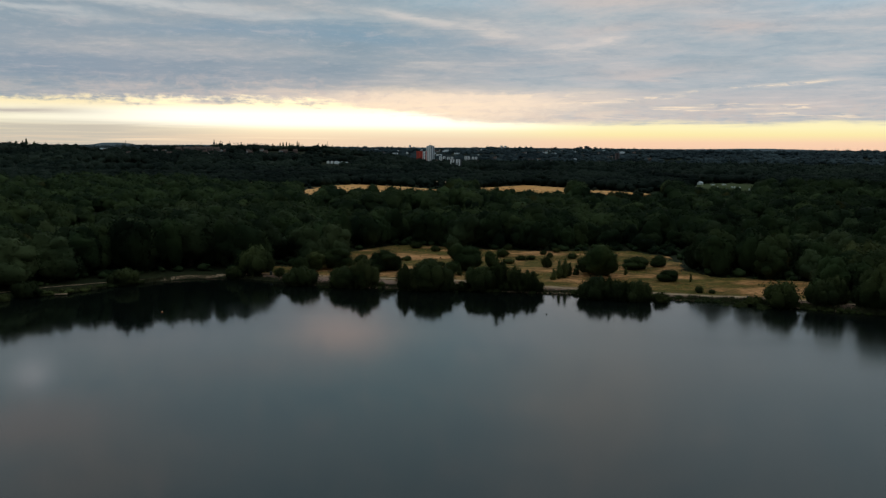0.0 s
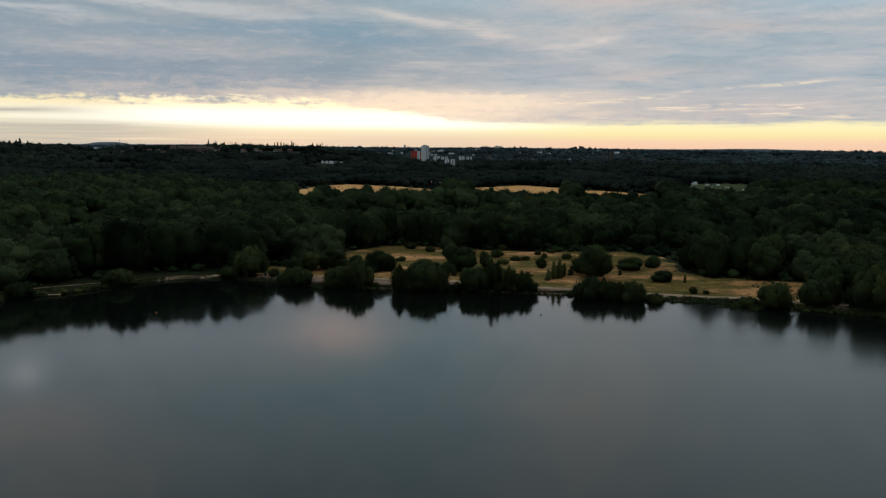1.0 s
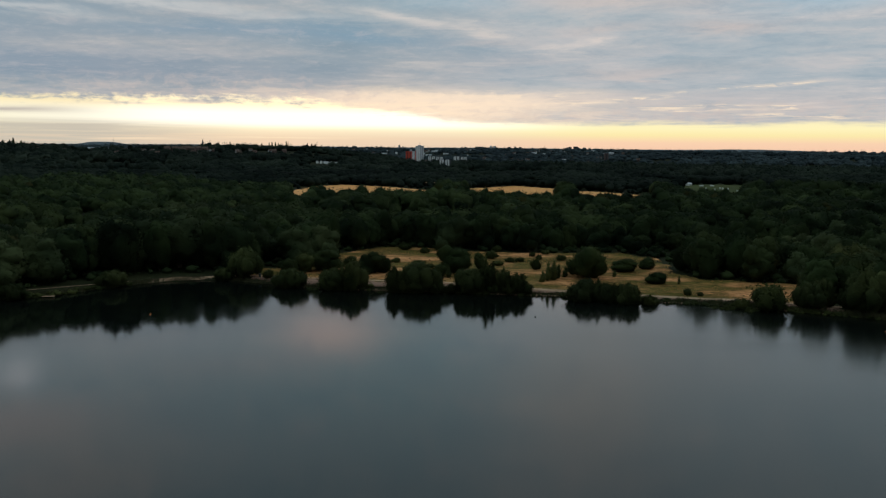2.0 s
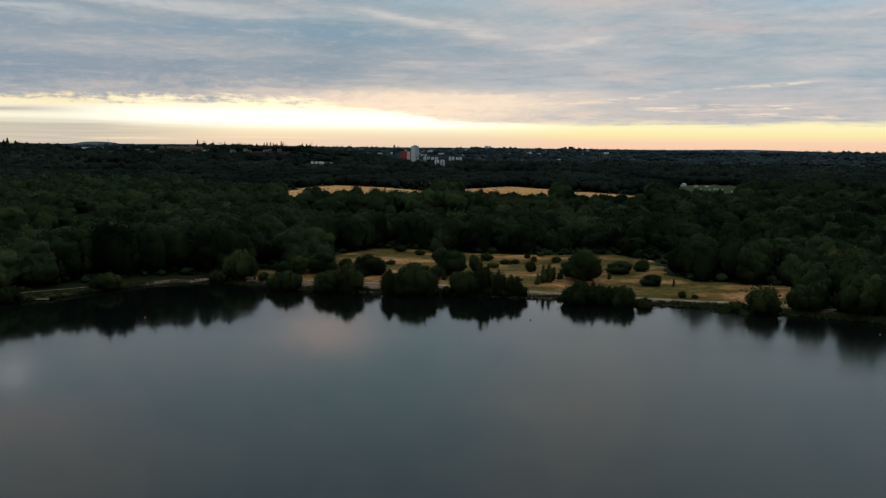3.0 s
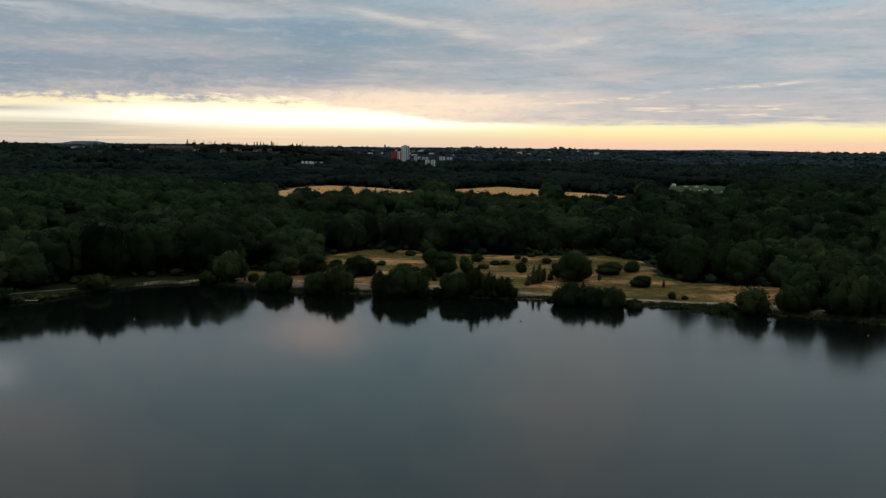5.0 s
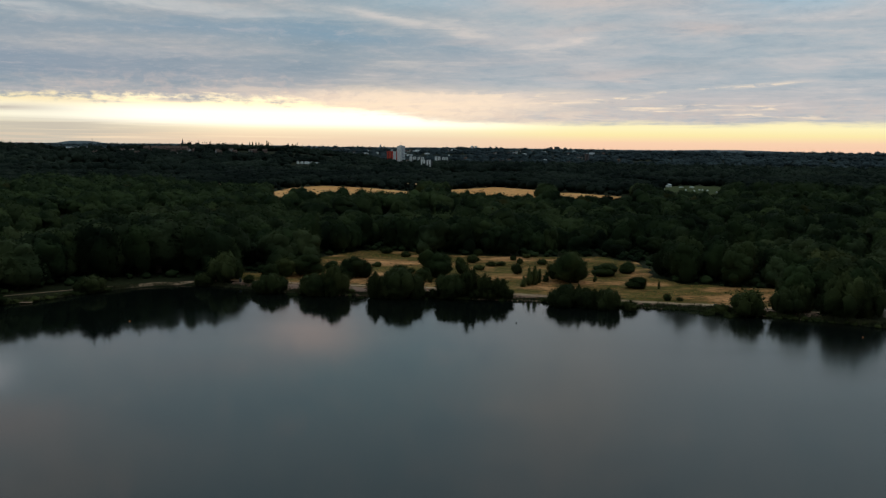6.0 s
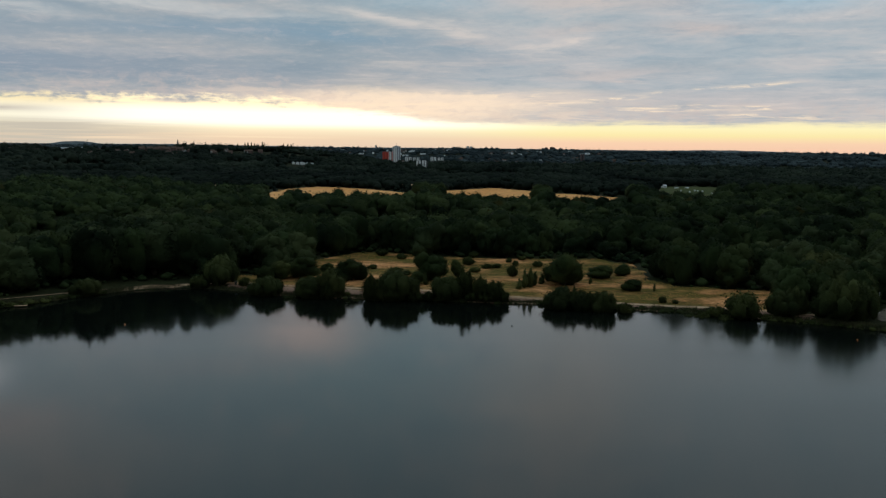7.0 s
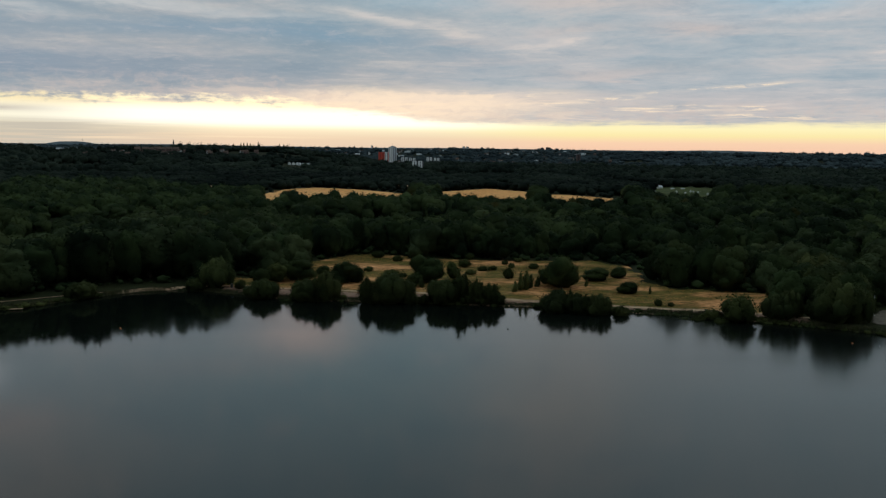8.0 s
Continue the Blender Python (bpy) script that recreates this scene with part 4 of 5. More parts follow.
def distant(name, r0, r1, spacing, radius, tall, gaps, mat, label):
    """Woods and hedgerows far off, thinned where fields open between them."""
    xf, yf = scatter(rng, r0, r1, spacing)
    k = (~open_ground(xf, yf, 2)) & (wave(xf * 0.011, yf * 0.011, 7.0) < gaps)
    xf, yf = xf[k], yf[k]
    rf = radius * rng.uniform(0.6, 1.35, len(xf))
    hf = (tall + 2.5 * wave(xf * 0.03, yf * 0.03, 4.5) + 3.5 * wave(xf * 0.011, yf * 0.011, 2.5)) * rng.uniform(0.55, 1.45, len(xf))
    woods(name, xf, yf, (rf, np.maximum(hf, 3.0)), [proto(s + 20, 2, 0.22, 40, ICO2, ICO1, 0.6) for s in range(8)], mat, label, rng)


HEDGE = [(-81.9, 657.2, 16.2, 19.1), (-63.2, 652.9, 13.4, 16.5), (-52.3, 661.9, 15.2, 18.5), (-38.1, 650.4, 16.1, 17.7), (-29.2, 651.3, 11.7, 15.0), (-15.8, 653.5, 15.2, 13.3), (-1.6, 657.5, 13.4, 14.4), (9.7, 652.0, 13.4, 16.3), (26.8, 655.2, 16.1, 16.0), (38.9, 659.4, 6.3, 17.9), (49.1, 651.4, 7.2, 17.5), (57.2, 661.9, 13.4, 15.1), (65.3, 650.5, 7.2, 14.2), (70.1, 653.4, 6.3, 14.7), (74.6, 652.6, 6.3, 14.2), (80.3, 650.4, 7.2, 14.2), (87.6, 653.7, 10.8, 14.2), (96.1, 662.0, 11.8, 19.5), (102.2, 661.7, 9.0, 18.1), (111.9, 650.3, 9.9, 15.1), (124.1, 652.9, 4.1, 15.1), (131.0, 655.5, 4.5, 14.7), (140.3, 650.0, 13.6, 12.2), (154.5, 661.8, 18.4, 16.0), (164.6, 654.9, 16.5, 19.4), (-96.9, 657.6, 15.3, 11.3), (-107.0, 650.4, 18.0, 14.6)]
xe, ye, we, he = np.array(HEDGE, float).T
woods("hedgerow", xe, ye, (we * 0.55, he), [proto(s + 90, 4, 0.10, 500, ICO2, ICO2, 0.6) for s in range(6)], LEAF_WOOD,
      "ragged hedgerow trees along the lower edge of the fields", rng)
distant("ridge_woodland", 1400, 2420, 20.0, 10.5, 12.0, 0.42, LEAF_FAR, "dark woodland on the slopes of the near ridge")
distant("distant_woodland", 2420, 4420, 36.0, 12.5, 11.0, 0.6, LEAF_HAZED, "distant woodland and hedgerows, haze painted into blue-grey leaves")
# treetops along the crest of the ridge
ac = np.radians(rng.uniform(-27.5, -4.6, 330))
rc = rng.uniform(2385, 2450, len(ac))
hc = np.clip(11 + 6.5 * wave(np.degrees(ac) * 2.3, 1.0, 2.0) + rng.uniform(-4, 5, len(ac)), 4, 21) * np.where(np.abs(np.degrees(ac) + 19.6) < 2.0, 0.55, 1.0)
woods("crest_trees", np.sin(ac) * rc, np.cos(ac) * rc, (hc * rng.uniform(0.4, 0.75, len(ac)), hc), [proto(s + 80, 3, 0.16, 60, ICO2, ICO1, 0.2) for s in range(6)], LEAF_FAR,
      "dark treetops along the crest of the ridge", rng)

# ---- buildings ----
WHITE_WALL = plain("white_render", (0.84, 0.83, 0.82), 0.8)
PALE_PANEL = plain("pale_panel", (0.66, 0.68, 0.72), 0.7)
RED_PANEL = plain("red_panel", (0.60, 0.075, 0.045), 0.6)
BRICK_WALL = surface("brick_wall", (0.13, 0.082, 0.072), (0.20, 0.135, 0.12), 0.3, 0.9)
BROWN_BRICK = surface("brown_brick", (0.085, 0.062, 0.06), (0.13, 0.096, 0.092), 0.3, 0.9)
PEBBLE_WALL = surface("pebble_dash", (0.36, 0.36, 0.36), (0.48, 0.48, 0.47), 0.5, 0.9)
ROOF_TILE = surface("roof_tile", (0.085, 0.056, 0.046), (0.13, 0.088, 0.072), 0.4, 0.85)
ROOF_GREY = surface("grey_roof", (0.36, 0.38, 0.40), (0.50, 0.52, 0.54), 0.1, 0.6)
DARK_ROOF = surface("dark_roof", (0.08, 0.08, 0.085), (0.13, 0.13, 0.14), 0.3, 0.8)
GLASS = material("window_glass", 0.12)[0]
GLASS.node_tree.nodes["Principled BSDF"].inputs["Base Color"].default_value = (0.03, 0.035, 0.04, 1)
METAL = plain("grey_metal", (0.42, 0.43, 0.44), 0.45, 0.8)
DARK_METAL = plain("dark_metal", (0.05, 0.055, 0.05), 0.5, 0.3)


def glowing(name, colour, strength):
    m, nt, b = material(name)
    b.inputs["Emission Color"].default_value = (*colour, 1)
    b.inputs["Emission Strength"].default_value = strength
    return m


SODIUM = glowing("sodium_lamp", (1.0, 0.55, 0.22), 1.4)
PALE_LAMP = glowing("pale_lamp", (1.0, 0.9, 0.75), 1.6)


def ground_at(x, y):
    return float(land(x, y))


def facade(name, parent, x0, x1, y0, y1, z0, z1, mat, columns, label="", slot=0.4):
    """A block with recessed strips of windows, storey by storey, on its front."""
    wall = part(name, boxes((x0, x1, y0, y1, z0, z1), bevel=0.15), mat, parent, label)
    pitch = (x1 - x0) / columns
    for c in range(columns):
        a, b = x0 + pitch * (c + 0.5 - slot / 2), x0 + pitch * (c + 0.5 + slot / 2)
        part("window", boxes((a, b, y0 - 0.12, y0 + 0.2, z0 + 1.0, z1 - 1.4)), GLASS, wall, "tall dark strip of windows")
    part("parapet", boxes((x0 - 0.3, x1 + 0.3, y0 - 0.3, y1 + 0.3, z1, z1 + 0.5), bevel=0.1), DARK_ROOF, wall)
    return wall


def tower_block():
    """The red and white tower over the woods."""
    x, y = -40.0, 2700.0
    top = new("tower_block")
    top.location = (x, y, ground_at(x, y) - 1)
    facade("wing", top, -39.5, -21.5, 0, 20, 0, 35.5, RED_PANEL, 2, slot=0.14, label="bright red panel wing")
    facade("wing", top, -21.5, -10.5, -1, 20, 0, 35.0, WHITE_WALL, 2, slot=0.16, label="white panel wing")
    part("stair_strip", boxes((-12.6, -10.2, -1.6, 4, 0, 36), bevel=0.1), RED_PANEL, top, "bright red stair strip")
    facade("shaft", top, -10.5, 2.0, 2, 22, 0, 50.5, WHITE_WALL, 2, slot=0.1, label="tall white shaft")
    facade("shaft", top, 2.0, 13.0, 3, 22, 0, 51.0, PALE_PANEL, 2, slot=0.24, label="tall pale grey shaft")
    part("plant_room", boxes((-4, 6, 6, 18, 51, 53.6), bevel=0.2), PALE_PANEL, top)
    part("mast", tube(bmesh.new(), (1, 12, 54.4), (1, 12, 62), 0.35, 0.12), METAL, top)
    tagged(top, "tall red and white panelled tower block", "tower block")


tower_block()


def apartment_block(x0, x1, y, h, columns, mat, label, deep=13.0, sink=1.0):
    xm = (x0 + x1) / 2
    top = new("apartment_block")
    top.location = (xm, y, ground_at(xm, y) - sink)
    w = (x1 - x0) / 2
    n = columns
    for k in range(n):
        a = -w + 2 * w * k / n
        facade("bay", top, a, a + 2 * w / n * 0.72, 0, deep, 0, h, mat, 1, slot=0.16)
        part("stairwell", boxes((a + 2 * w / n * 0.72, a + 2 * w / n, 1.2, deep - 1, 0, h - 1.2)), DARK_ROOF, top)
    return tagged(top, label, "apartment block", "apartment blocks")


for x0, x1, y, h, n in [(-13.3, 8.5, 2720, 20.5, 2), (10.2, 31.9, 2720, 19.0, 2), (14.3, 38, 1920, 21.5, 2), (63.9, 82.8, 2800, 20.3, 2), (86.3, 105.2, 2800, 18.5, 2)]:
    apartment_block(x0, x1, y, h, n, WHITE_WALL, "white panelled apartment block among trees", sink=1.0)
for x0, x1, y, h, n in [(266.6, 278.5, 4300, 21.5, 1), (282.5, 295.7, 4300, 20.5, 1), (-161.4, -153.4, 4300, 23.7, 1), (-145.5, -134.9, 4300, 16.8, 1)]:
    apartment_block(x0, x1, y, h, n, PALE_PANEL, "slim distant high-rise on the skyline", 16.0)
for x0, x1, y, h, n in [(543.9, 556.4, 2900, 30.8, 1), (636.6, 649.8, 4300, 20.2, 1), (660.3, 681.5, 4300, 22.4, 1)]:
    apartment_block(x0, x1, y, h, n, BROWN_BRICK, "brown brick high-rise among distant trees", 16.0)


def house(wall_mat, roof_mat, w, d, h, rise):
    """A two-storey house: walls with gables, two roof slopes, chimney, door and windows."""
    top = new("house")
    bm = box(bmesh.new(), -w / 2, w / 2, -d / 2, d / 2, -2.0, h)
    for s in (-1, 1):
        a, b, c = (bm.verts.new((s * w / 2, t * d / 2, z)) for t, z in ((-1, h), (1, h), (0, h + rise)))
        bm.faces.new((a, b, c))
    wall = part("wall", bm, wall_mat, top)
    roof = new("roof")
    roof.parent = top
    for s in (-1, 1):
        bm = bmesh.new()
        lo = [bm.verts.new((x, s * (d / 2 + 0.4), h - 0.25 + z)) for z in (0, 0.25) for x in (-w / 2 - 0.3, w / 2 + 0.3)]
        hi = [bm.verts.new((x, 0, h + rise + z)) for z in (0.02, 0.27) for x in (-w / 2 - 0.3, w / 2 + 0.3)]
        for q in ((lo[0], lo[1], hi[1], hi[0]), (lo[2], lo[3], hi[3], hi[2]), (lo[0], lo[1], lo[3], lo[2]), (hi[0], hi[1], hi[3], hi[2]), (lo[0], lo[2], hi[2], hi[0]), (lo[1], lo[3], hi[3], hi[1])):
            bm.faces.new(q)
        part("roof_slope", bm, roof_mat, roof)
    part("chimney", boxes((w * 0.28, w * 0.28 + 0.9, -0.5, 0.5, h + rise * 0.5, h + rise + 1.3), bevel=0.05), BRICK_WALL, top)
    part("door", boxes((-0.5, 0.5, -d / 2 - 0.05, -d / 2 + 0.1, 0, 2.1)), DARK_METAL, top)
    for x in (-w * 0.3, w * 0.3):
        for z in (0.9, 3.6):
            if z + 1.2 < h:
                part("window", boxes((x - 0.7, x + 0.7, -d / 2 - 0.05, -d / 2 + 0.1, z, z + 1.2)), GLASS, top)
    return top


MODELS = {
    "white": (WHITE_WALL, ROOF_GREY, 9.0, 8.0, 5.6, 2.6, "white rendered house with a grey roof", "white houses"),
    "terrace": (PEBBLE_WALL, ROOF_TILE, 9.0, 8.0, 5.2, 2.8, "grey pebble-dashed house with a tiled roof", "pebble-dashed houses"),
    "brick": (BRICK_WALL, ROOF_TILE, 10.0, 8.5, 5.6, 3.2, "red brick house with a tiled roof", "brick houses"),
    "shed": (PALE_PANEL, ROOF_GREY, 26.0, 16.0, 5.0, 1.6, "long pale industrial shed on the hillside", "pale sheds"),
    "hall": (WHITE_WALL, ROOF_GREY, 15.0, 9.0, 3.4, 1.4, "low white pavilion beside the sports ground", "pavilions"),
}
first = {}


def settle(kind, places):
    """Houses of one model at (x, y, scale)."""
    *spec, label, group = MODELS[kind]
    for x, y, s in places:
        m = pose(x, y, ground_at(x, y), 0, 0, float(rng.uniform(-28, 28)) + (90 if kind == "white" else 0)) @ Matrix.Diagonal((s, s, s, 1))
        if kind not in first:
            first[kind] = house(*spec)
            first[kind].matrix_basis = m
            ob = first[kind]
        else:
            s0 = first[kind].scale.copy()
            ob = copy_thing(first[kind], m @ Matrix.Diagonal((1 / s0.x, 1 / s0.y, 1 / s0.z, 1)))
        tagged(ob, label, "house" if kind in ("white", "terrace", "brick") else "shed", group)


for kind, places in HOMES.items():
    settle(kind, places)


def church(x, y):
    top = new("church")
    top.location = (x, y, ground_at(x, y) + 1)
    part("nave", boxes((3, 24, -5, 5, 0, 10), bevel=0.2), BRICK_WALL, top)
    part("tower", boxes((-3, 3, -3, 3, 0, 15), bevel=0.2), BRICK_WALL, top)
    bm = bmesh.new()
    bmesh.ops.create_cone(bm, segments=8, radius1=3.1, radius2=0.1, depth=14, matrix=Matrix.Translation((0, 0, 22)))
    part("spire", bm, DARK_ROOF, top)
    tagged(top, "dark church with a pointed spire on the ridge", "church")


church(-606, 2430)

# ---- skyline trees ----
KINDS["conifer_tree"] = (lobes_spire, 8, 5.0, 16.0, 1.0, 0.55, 500, LEAF_OAK)
for x, y, w, h in [(-1098, 2420, 10.5, 27.3), (-1107, 2420, 9, 22.1), (-1125, 2420, 17.9, 20.7), (-1140, 2420, 15, 19.3), (-1077, 2420, 15, 19.8), (-429.6, 2420, 7.5, 21.5), (-422.1, 2420, 7.5, 22.1), (-413.2, 2420, 7.5, 22.7), (-405.8, 2420, 7.5, 20.8), (-385, 2420, 7.5, 24.7), (-380.5, 2420, 6, 22.8), (-330, 2420, 7.5, 20.7), (-318.2, 2420, 9, 20.1), (-309.3, 2420, 7.5, 19.7), (-448.9, 2420, 12, 18.8), (-468.3, 2420, 12, 17.7), (-508.4, 2420, 10.5, 17.7), (-292.9, 2420, 9, 18.6)]:
    plant("conifer_tree", x, y, w, h, "dark pointed tree against the evening sky", "skyline trees")


# ---- masts ----
def radio_mast(x, y, h):
    """A lattice mast: three leaning legs with rungs, and an aerial on top."""
    top = new("radio_mast")
    top.location = (x, y, ground_at(x, y))
    feet = [Vector((math.cos(a) * h * 0.07, math.sin(a) * h * 0.07, -1)) for a in (0.3, 2.4, 4.5)]
    heads = [Vector((f.x * 0.15, f.y * 0.15, h * 0.85)) for f in feet]
    for f, t in zip(feet, heads):
        part("leg", tube(bmesh.new(), f, t, 0.28, 0.2, 5), DARK_METAL, top)
    for k in range(1, 8):
        ring = [f.lerp(t, k / 8) for f, t in zip(feet, heads)]
        for p, q in zip(ring, ring[1:] + ring[:1]):
            part("brace", tube(bmesh.new(), p, q, 0.12, 0.12, 4), DARK_METAL, top)
    part("aerial", tube(bmesh.new(), (0, 0, h * 0.84), (0, 0, h), 0.22, 0.1, 6), DARK_METAL, top)
    tagged(top, "thin steel lattice mast on the skyline", "mast", "radio masts")


for x, y, h in [(1461, 3400, 32.5), (-304.8, 2420, 28.7), (-864.2, 2500, 31.2)]:
    radio_mast(x, y, h)


# ---- lamps and wrapped bales ----
def street_lamp(x, y, h, mat, label):
    top = new("street_lamp")
    top.location = (x, y, ground_at(x, y))
    part("pole", tube(bmesh.new(), (0, 0, -0.5), (0, 0, h), 0.14, 0.08), DARK_METAL, top)
    part("arm", tube(bmesh.new(), (0, 0, h - 0.1), (0, -1.4, h + 0.2), 0.07, 0.05), METAL, top)
    bm = bmesh.new()
    bmesh.ops.create_uvsphere(bm, u_segments=10, v_segments=6, radius=0.3, matrix=Matrix.Translation((0, -1.5, h + 0.2)) @ Matrix.Diagonal((1, 1, 0.8, 1)))
    part("lamp_head", bm, mat, top, "glowing lamp head")
    tagged(top, label, "street lamp", "street lamps")


for x, y, h in [(-4.4, 1459, 7.5), (-6.8, 962.1, 7.5), (2.2, 953.1, 7.5), (-188.8, 901.1, 7.5)]:
    street_lamp(x, y, h, SODIUM, "lit orange street lamp among trees")
for x, y, h in [(-655.1, 1859, 7.5), (251.5, 1468, 7.5), (-130.3, 4235, 7.5), (-263.6, 2356, 7.5), (105, 3803, 7.5), (255.6, 3750, 7.5)]:
    street_lamp(x, y, h, PALE_LAMP, "lit pale street lamp among trees")

BALE_WRAP = plain("white_plastic_wrap", (0.72, 0.73, 0.74), 0.4)


def round_bale():
    """A wrapped bale lying on its side, with bulging rims."""
    bm = bmesh.new()
    bmesh.ops.create_cone(bm, cap_ends=True, segments=18, radius1=0.8, radius2=0.8, depth=1.5, matrix=pose(0, 0, 0.78, 90))
    bmesh.ops.bevel(bm, geom=[e for e in bm.edges if len(e.link_faces) == 2 and e.calc_face_angle() > 1.0], offset=0.16, segments=2, affect="EDGES")
    top = new("round_bale")
    part("wrap", bm, BALE_WRAP, top)
    part("core", tube(bmesh.new(), (0, -0.77, 0.78), (0, -0.7, 0.78), 0.3, 0.3, 10), DRYGRASS, top, "straw core showing at the end")
    return top


one = None
for x, y, turn in [(280.5, 1030, 12.1), (285.3, 1036, 66), (305.2, 1019, 170.5), (306.3, 990.2, 90.4), (323.4, 1027, 100.3), (324.1, 1019, 109.1), (325.5, 1006, 102.1), (321.8, 963.2, 144.8), (329, 965.2, 46.7), (335.8, 978.2, 57)]:
    m = pose(x, y, ground_at(x, y) + 0.35, 0, 0, turn)
    if one is None:
        one = round_bale()
        one.matrix_basis = m
        ob = one
    else:
        ob = copy_thing(one, m)
    tagged(ob, "white-wrapped round bale on the green sports ground", "bale", "wrapped bales")


# ---- lakeside things ----
BUOY_ORANGE = plain("orange_plastic", (0.75, 0.22, 0.04), 0.4)
BUOY_DARK = plain("black_plastic", (0.02, 0.02, 0.02), 0.4)


def buoy(x, y, mat, label):
    top = new("buoy")
    top.location = (x, y, 0)
    bm = bmesh.new()
    bmesh.ops.create_uvsphere(bm, u_segments=12, v_segments=8, radius=0.19, matrix=Matrix.Translation((0, 0, 0.1)) @ Matrix.Diagonal((1, 1, 0.9, 1)))
    part("float", bm, mat, top)
    part("stem", tube(bmesh.new(), (0, 0, 0.26), (0, 0, 0.4), 0.04, 0.03), METAL, top)
    tagged(top, label, "buoy", "marker buoys")


for x, y in [(-77.2, 248.3), (117.1, 230.6), (126, 222)]:
    buoy(x, y, BUOY_ORANGE, "small orange marker buoy floating on the lake")
for x, y in [(28.6, 248.6), (122, 226)]:
    buoy(x, y, BUOY_DARK, "small black marker buoy floating on the lake")


def litter_bin(x, y):
    top = new("litter_bin")
    top.location = (x, y, ground_at(x, y) + 0.14)
    part("body", boxes((-0.4, 0.4, -0.4, 0.4, 0, 1.15), bevel=0.06), DARK_METAL, top)
    part("lid", boxes((-0.46, 0.46, -0.46, 0.46, 1.15, 1.35), bevel=0.08), DARK_METAL, top)
    tagged(top, "dark litter bin beside the lakeside path", "litter bin", "litter bins")


for x, y in [(91.2, 269.5), (-59.8, 315.6)]:
    litter_bin(x, y)


def landing_stage(x, y, turn):
    top = new("landing_stage")
    top.matrix_basis = pose(x, y, 0.35, 0, 0, turn)
    for k in range(7):
        part("plank", boxes((-1.8 + 0.52 * k, -1.33 + 0.52 * k, -0.75, 0.75, 0.0, 0.08)), PATH_GRAVEL, top)
    for px in (-1.6, 1.6):
        for py in (-0.65, 0.65):
            part("post", tube(bmesh.new(), (px, py, -1.6), (px, py, -0.01), 0.09, 0.08), BARK, top)
    tagged(top, "small pale wooden landing stage at the bank", "landing stage")


landing_stage(-116.6, 276.0, 12)


def flagpole(x, y, h):
    top = new("flagpole")
    top.location = (x, y, ground_at(x, y))
    part("pole", tube(bmesh.new(), (0, 0, -0.3), (0, 0, h), 0.08, 0.045, 10), WHITE_WALL, top)
    bm = bmesh.new()
    bmesh.ops.create_uvsphere(bm, u_segments=8, v_segments=6, radius=0.12, matrix=Matrix.Translation((0, 0, h + 0.08)))
    part("finial", bm, METAL, top)
    part("base_plate", boxes((-0.4, 0.4, -0.4, 0.4, -0.2, 0.25), bevel=0.04), CONCRETE, top)
    tagged(top, "tall white flagpole beside the concrete slipway", "flagpole")


flagpole(140.3, 264.6, 6.2)
SLIP_STONE = surface("worn_slipway", (0.085, 0.07, 0.055), (0.14, 0.115, 0.09), 0.4, 0.9)
SLIP = np.array([(139.4, 263.8), (134.4, 253.2), (136.6, 249.8), (142.5, 245.8), (159.8, 274.7), (148.9, 274.5)], float)
x0, y0 = SLIP.min(0) - 2
x1, y1 = SLIP.max(0) + 2
tagged(sheet("slipway", steps((x0, x1, 0.8)), steps((y0, y1, 0.8)), SLIP_STONE, lambda x, y: np.maximum(land(x, y), 0.1) + 0.2, lambda x, y: inside(SLIP, x, y)),
       "pale concrete slipway running to the water", "slipway", kind="structure")


# ---- bank scrub ----
sx, sy = np.array(SHORE, float).T
xk = np.sort(rng.uniform(-126, 150, 1000))
yk = np.interp(xk, sx, sy) + rng.uniform(-0.7, 2.4, len(xk))
k = wave(xk * 0.23, yk * 0.05, 6.0) + rng.uniform(-0.5, 0.5, len(xk)) > -0.3
xk, yk = xk[k], yk[k]
hk = rng.uniform(0.6, 1.6, len(xk))
under = ((xk > -37) & (xk < -20)) | ((xk > -14) & (xk < 31)) | ((xk > 42) & (xk < 68))
hk = hk * np.select([xk < -100, xk < -62, under, xk < 40], [1.35, 0.38, 1.3, 0.45], 1.0)
woods("bank_scrub", xk, yk, (hk * rng.uniform(0.6, 1.0, len(xk)), hk), [proto(s + 60, 1, 0.2, 70, ICO1) for s in range(4)], LEAF_SCRUB,
      "low dark scrub and brambles along the lake bank", rng)


# ---- grass, reeds and stones ----
def blades(name, x, y, height, width, mat, label, count=5):
    """Tufts of upright blades, joined."""
    z = land(x, y)
    n = len(x) * count
    px, py, pz = (np.repeat(v, count) for v in (x, y, z))
    hh = np.repeat(height, count) * rng.uniform(0.6, 1.2, n)
    px, py = px + rng.normal(0, 0.35, n), py + rng.normal(0, 0.35, n)
    a = rng.uniform(0, np.pi, n)
    ux, uy = np.cos(a) * width, np.sin(a) * width
    lx, ly = rng.normal(0, 0.25, n) * hh, rng.normal(0, 0.25, n) * hh
    vs = np.stack([np.c_[px - ux, py - uy, pz - 0.05], np.c_[px + ux, py + uy, pz - 0.05], np.c_[px + lx, py + ly, pz + hh]], 1).reshape(-1, 3)
    return tagged(new(name, mesh_of(name, vs, np.arange(n * 3).reshape(-1, 3), mat)), label, "grass", kind="stuff")


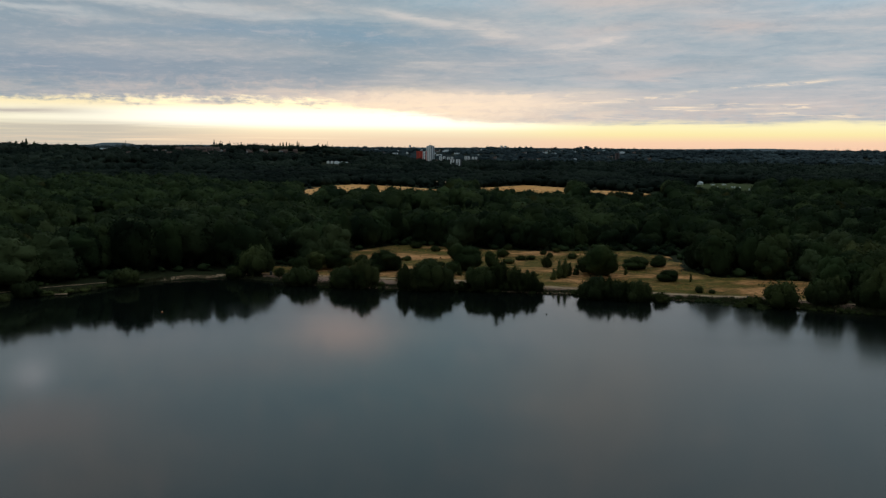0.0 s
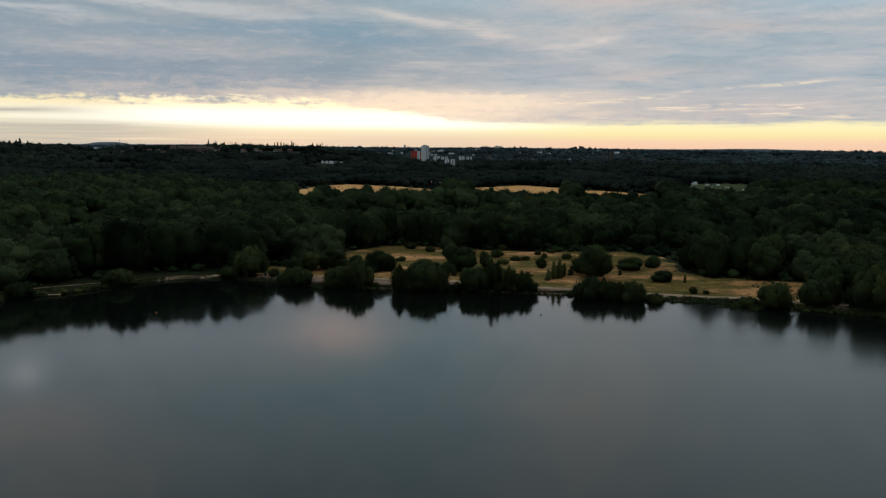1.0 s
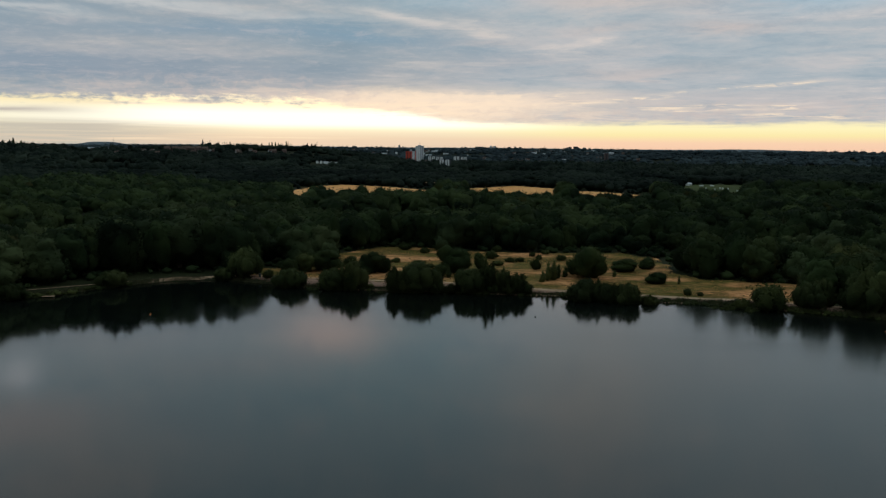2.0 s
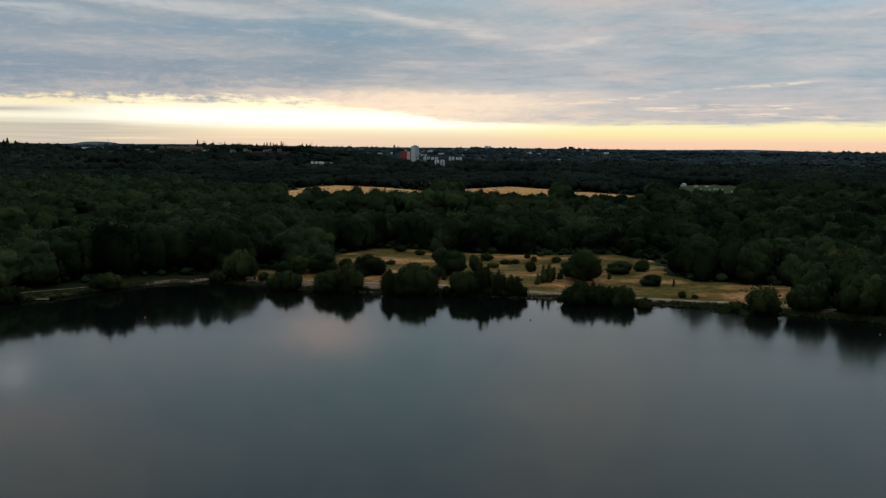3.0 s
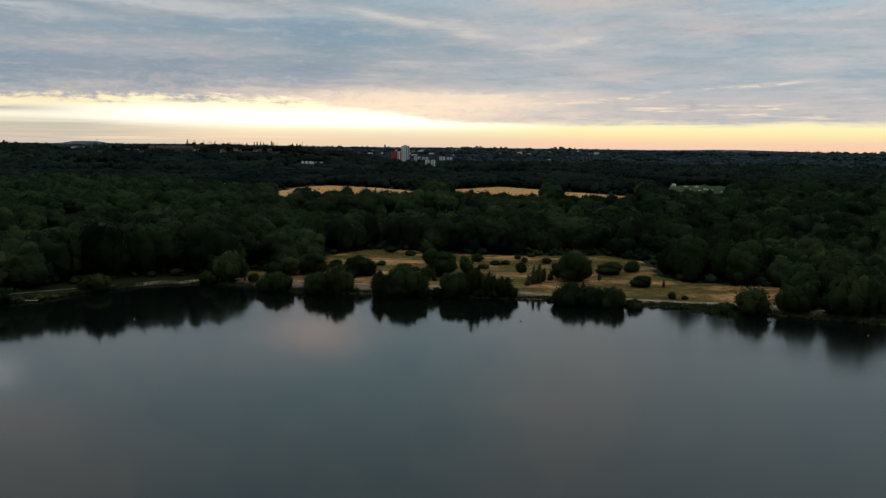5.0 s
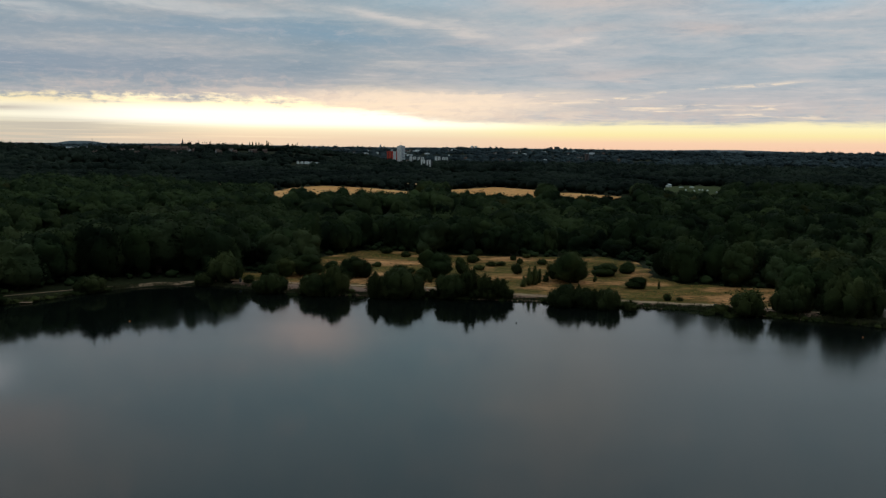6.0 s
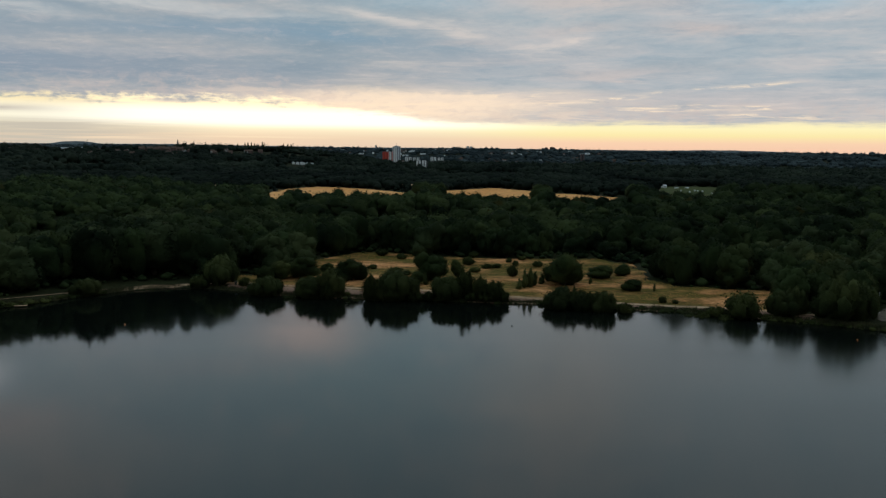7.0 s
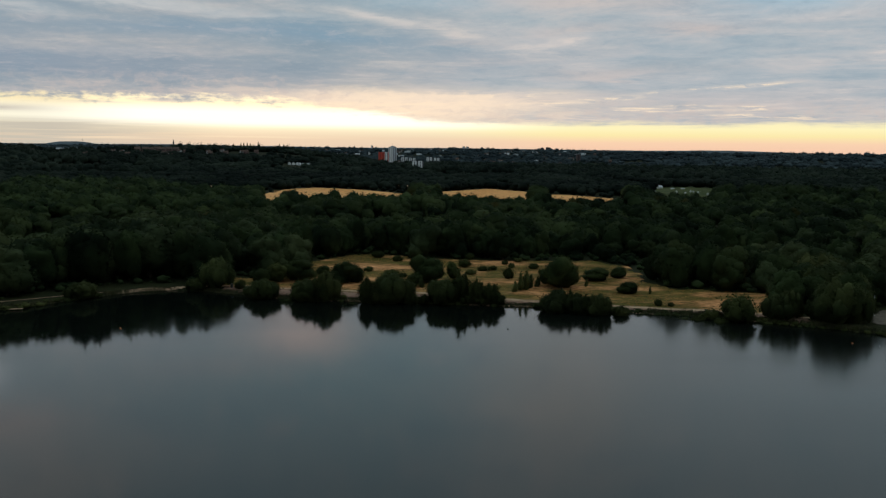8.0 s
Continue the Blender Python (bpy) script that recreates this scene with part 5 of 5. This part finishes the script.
gx, gy = rng.uniform(-66, 135, 13000), rng.uniform(266, 412, 13000)
k = inside(GLADE, gx, gy) & (wave(gx * 0.16, gy * 0.22, 8.0) + rng.uniform(-0.5, 0.5, len(gx)) > 0.0) & (distance(PATH, gx, gy) > 2.2)
blades("meadow_grass", gx[k], gy[k], rng.uniform(0.15, 0.4, k.sum()), 0.16, DRYGRASS, "tufts of tall dry meadow grass")
sx, sy = np.array(SHORE, float).T
gx = rng.uniform(sx[0], sx[-1], 9000)
gy = np.interp(gx, sx, sy) + rng.uniform(0.3, 2.8, 9000)
k = wave(gx * 0.35, gy * 0.1, 3.0) + rng.uniform(-0.4, 0.4, 9000) > -0.25
blades("shore_reeds", gx[k], gy[k], rng.uniform(0.5, 1.5, k.sum()) * np.select([(gx[k] > 30) & (gx[k] < 43), (gx[k] > -96) & (gx[k] < 75)], [0.22, 0.5], 1.0), 0.12, REED, "dark reeds and rank grass fringing the lake")


def stones(name, x, y, size, mat, label):
    v, t = ICO1
    z = land(x, y)
    vs = [v * (1 + 0.2 * rng.standard_normal(len(v)))[:, None] * (s, s, s * 0.6) + (a, b, c + 0.1 * s) for a, b, c, s in zip(x, y, z, size)]
    ts = np.concatenate([t + k * len(v) for k in range(len(x))])
    return tagged(new(name, mesh_of(name, np.concatenate(vs), ts, mat)), label, "stones", kind="stuff")


gx = rng.uniform(-50, 112, 500)
gy = np.interp(gx, sx, sy) + rng.uniform(-0.1, 1.1, len(gx))
stones("shore_stones", gx, gy, rng.uniform(0.1, 0.34, len(gx)), PATH_GRAVEL, "pale stones strewn along the waterline")


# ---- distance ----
# the hills' blue-grey paleness is distance haze painted into the colour
HILL = surface("hazed_hill", (0.068, 0.082, 0.093), (0.098, 0.117, 0.128), 0.004, 0.95, fine=0.03)


def hills():
    """The farthest ridge, a long mound with a crest that rises and falls."""
    a = np.radians(np.linspace(-33, 33, 260))
    d = np.degrees(a)
    crest = 54 + 3 * smooth(-d, 3, 9) + 4 * np.exp(-((d - 18.8) / 2.4) ** 2) + 12 * np.exp(-((d + 19.7) / 1.1) ** 4) + 4 * np.exp(-((d + 14.5) / 3.0) ** 2) + 2.2 * np.exp(-((d - 4) / 4.5) ** 2)
    crest = crest - 9 * smooth(d, 21, 25) + 0.7 * wave(d * 3.1, d * 1.7) + 0.5 * wave(d * 11.0, d * 7.0, 2.0)
    rows = [np.c_[np.sin(a) * r, np.cos(a) * r, z] for r, z in ((4560, crest * 0.0 + 20), (4700, crest - 5), (4820, crest), (4990, crest - 30))]
    n, tris = len(a), []
    for k in range(3):
        i = np.arange(n - 1) + k * n
        tris += [np.stack([i, i + 1, i + n + 1], 1), np.stack([i, i + n + 1, i + n], 1)]
    return new("distant_hills", shade_smooth(mesh_of("distant_hills", np.concatenate(rows), np.concatenate(tris), HILL)))


tagged(hills(), "far horizon hills, haze painted into their blue-grey colour", "hills", kind="structure")
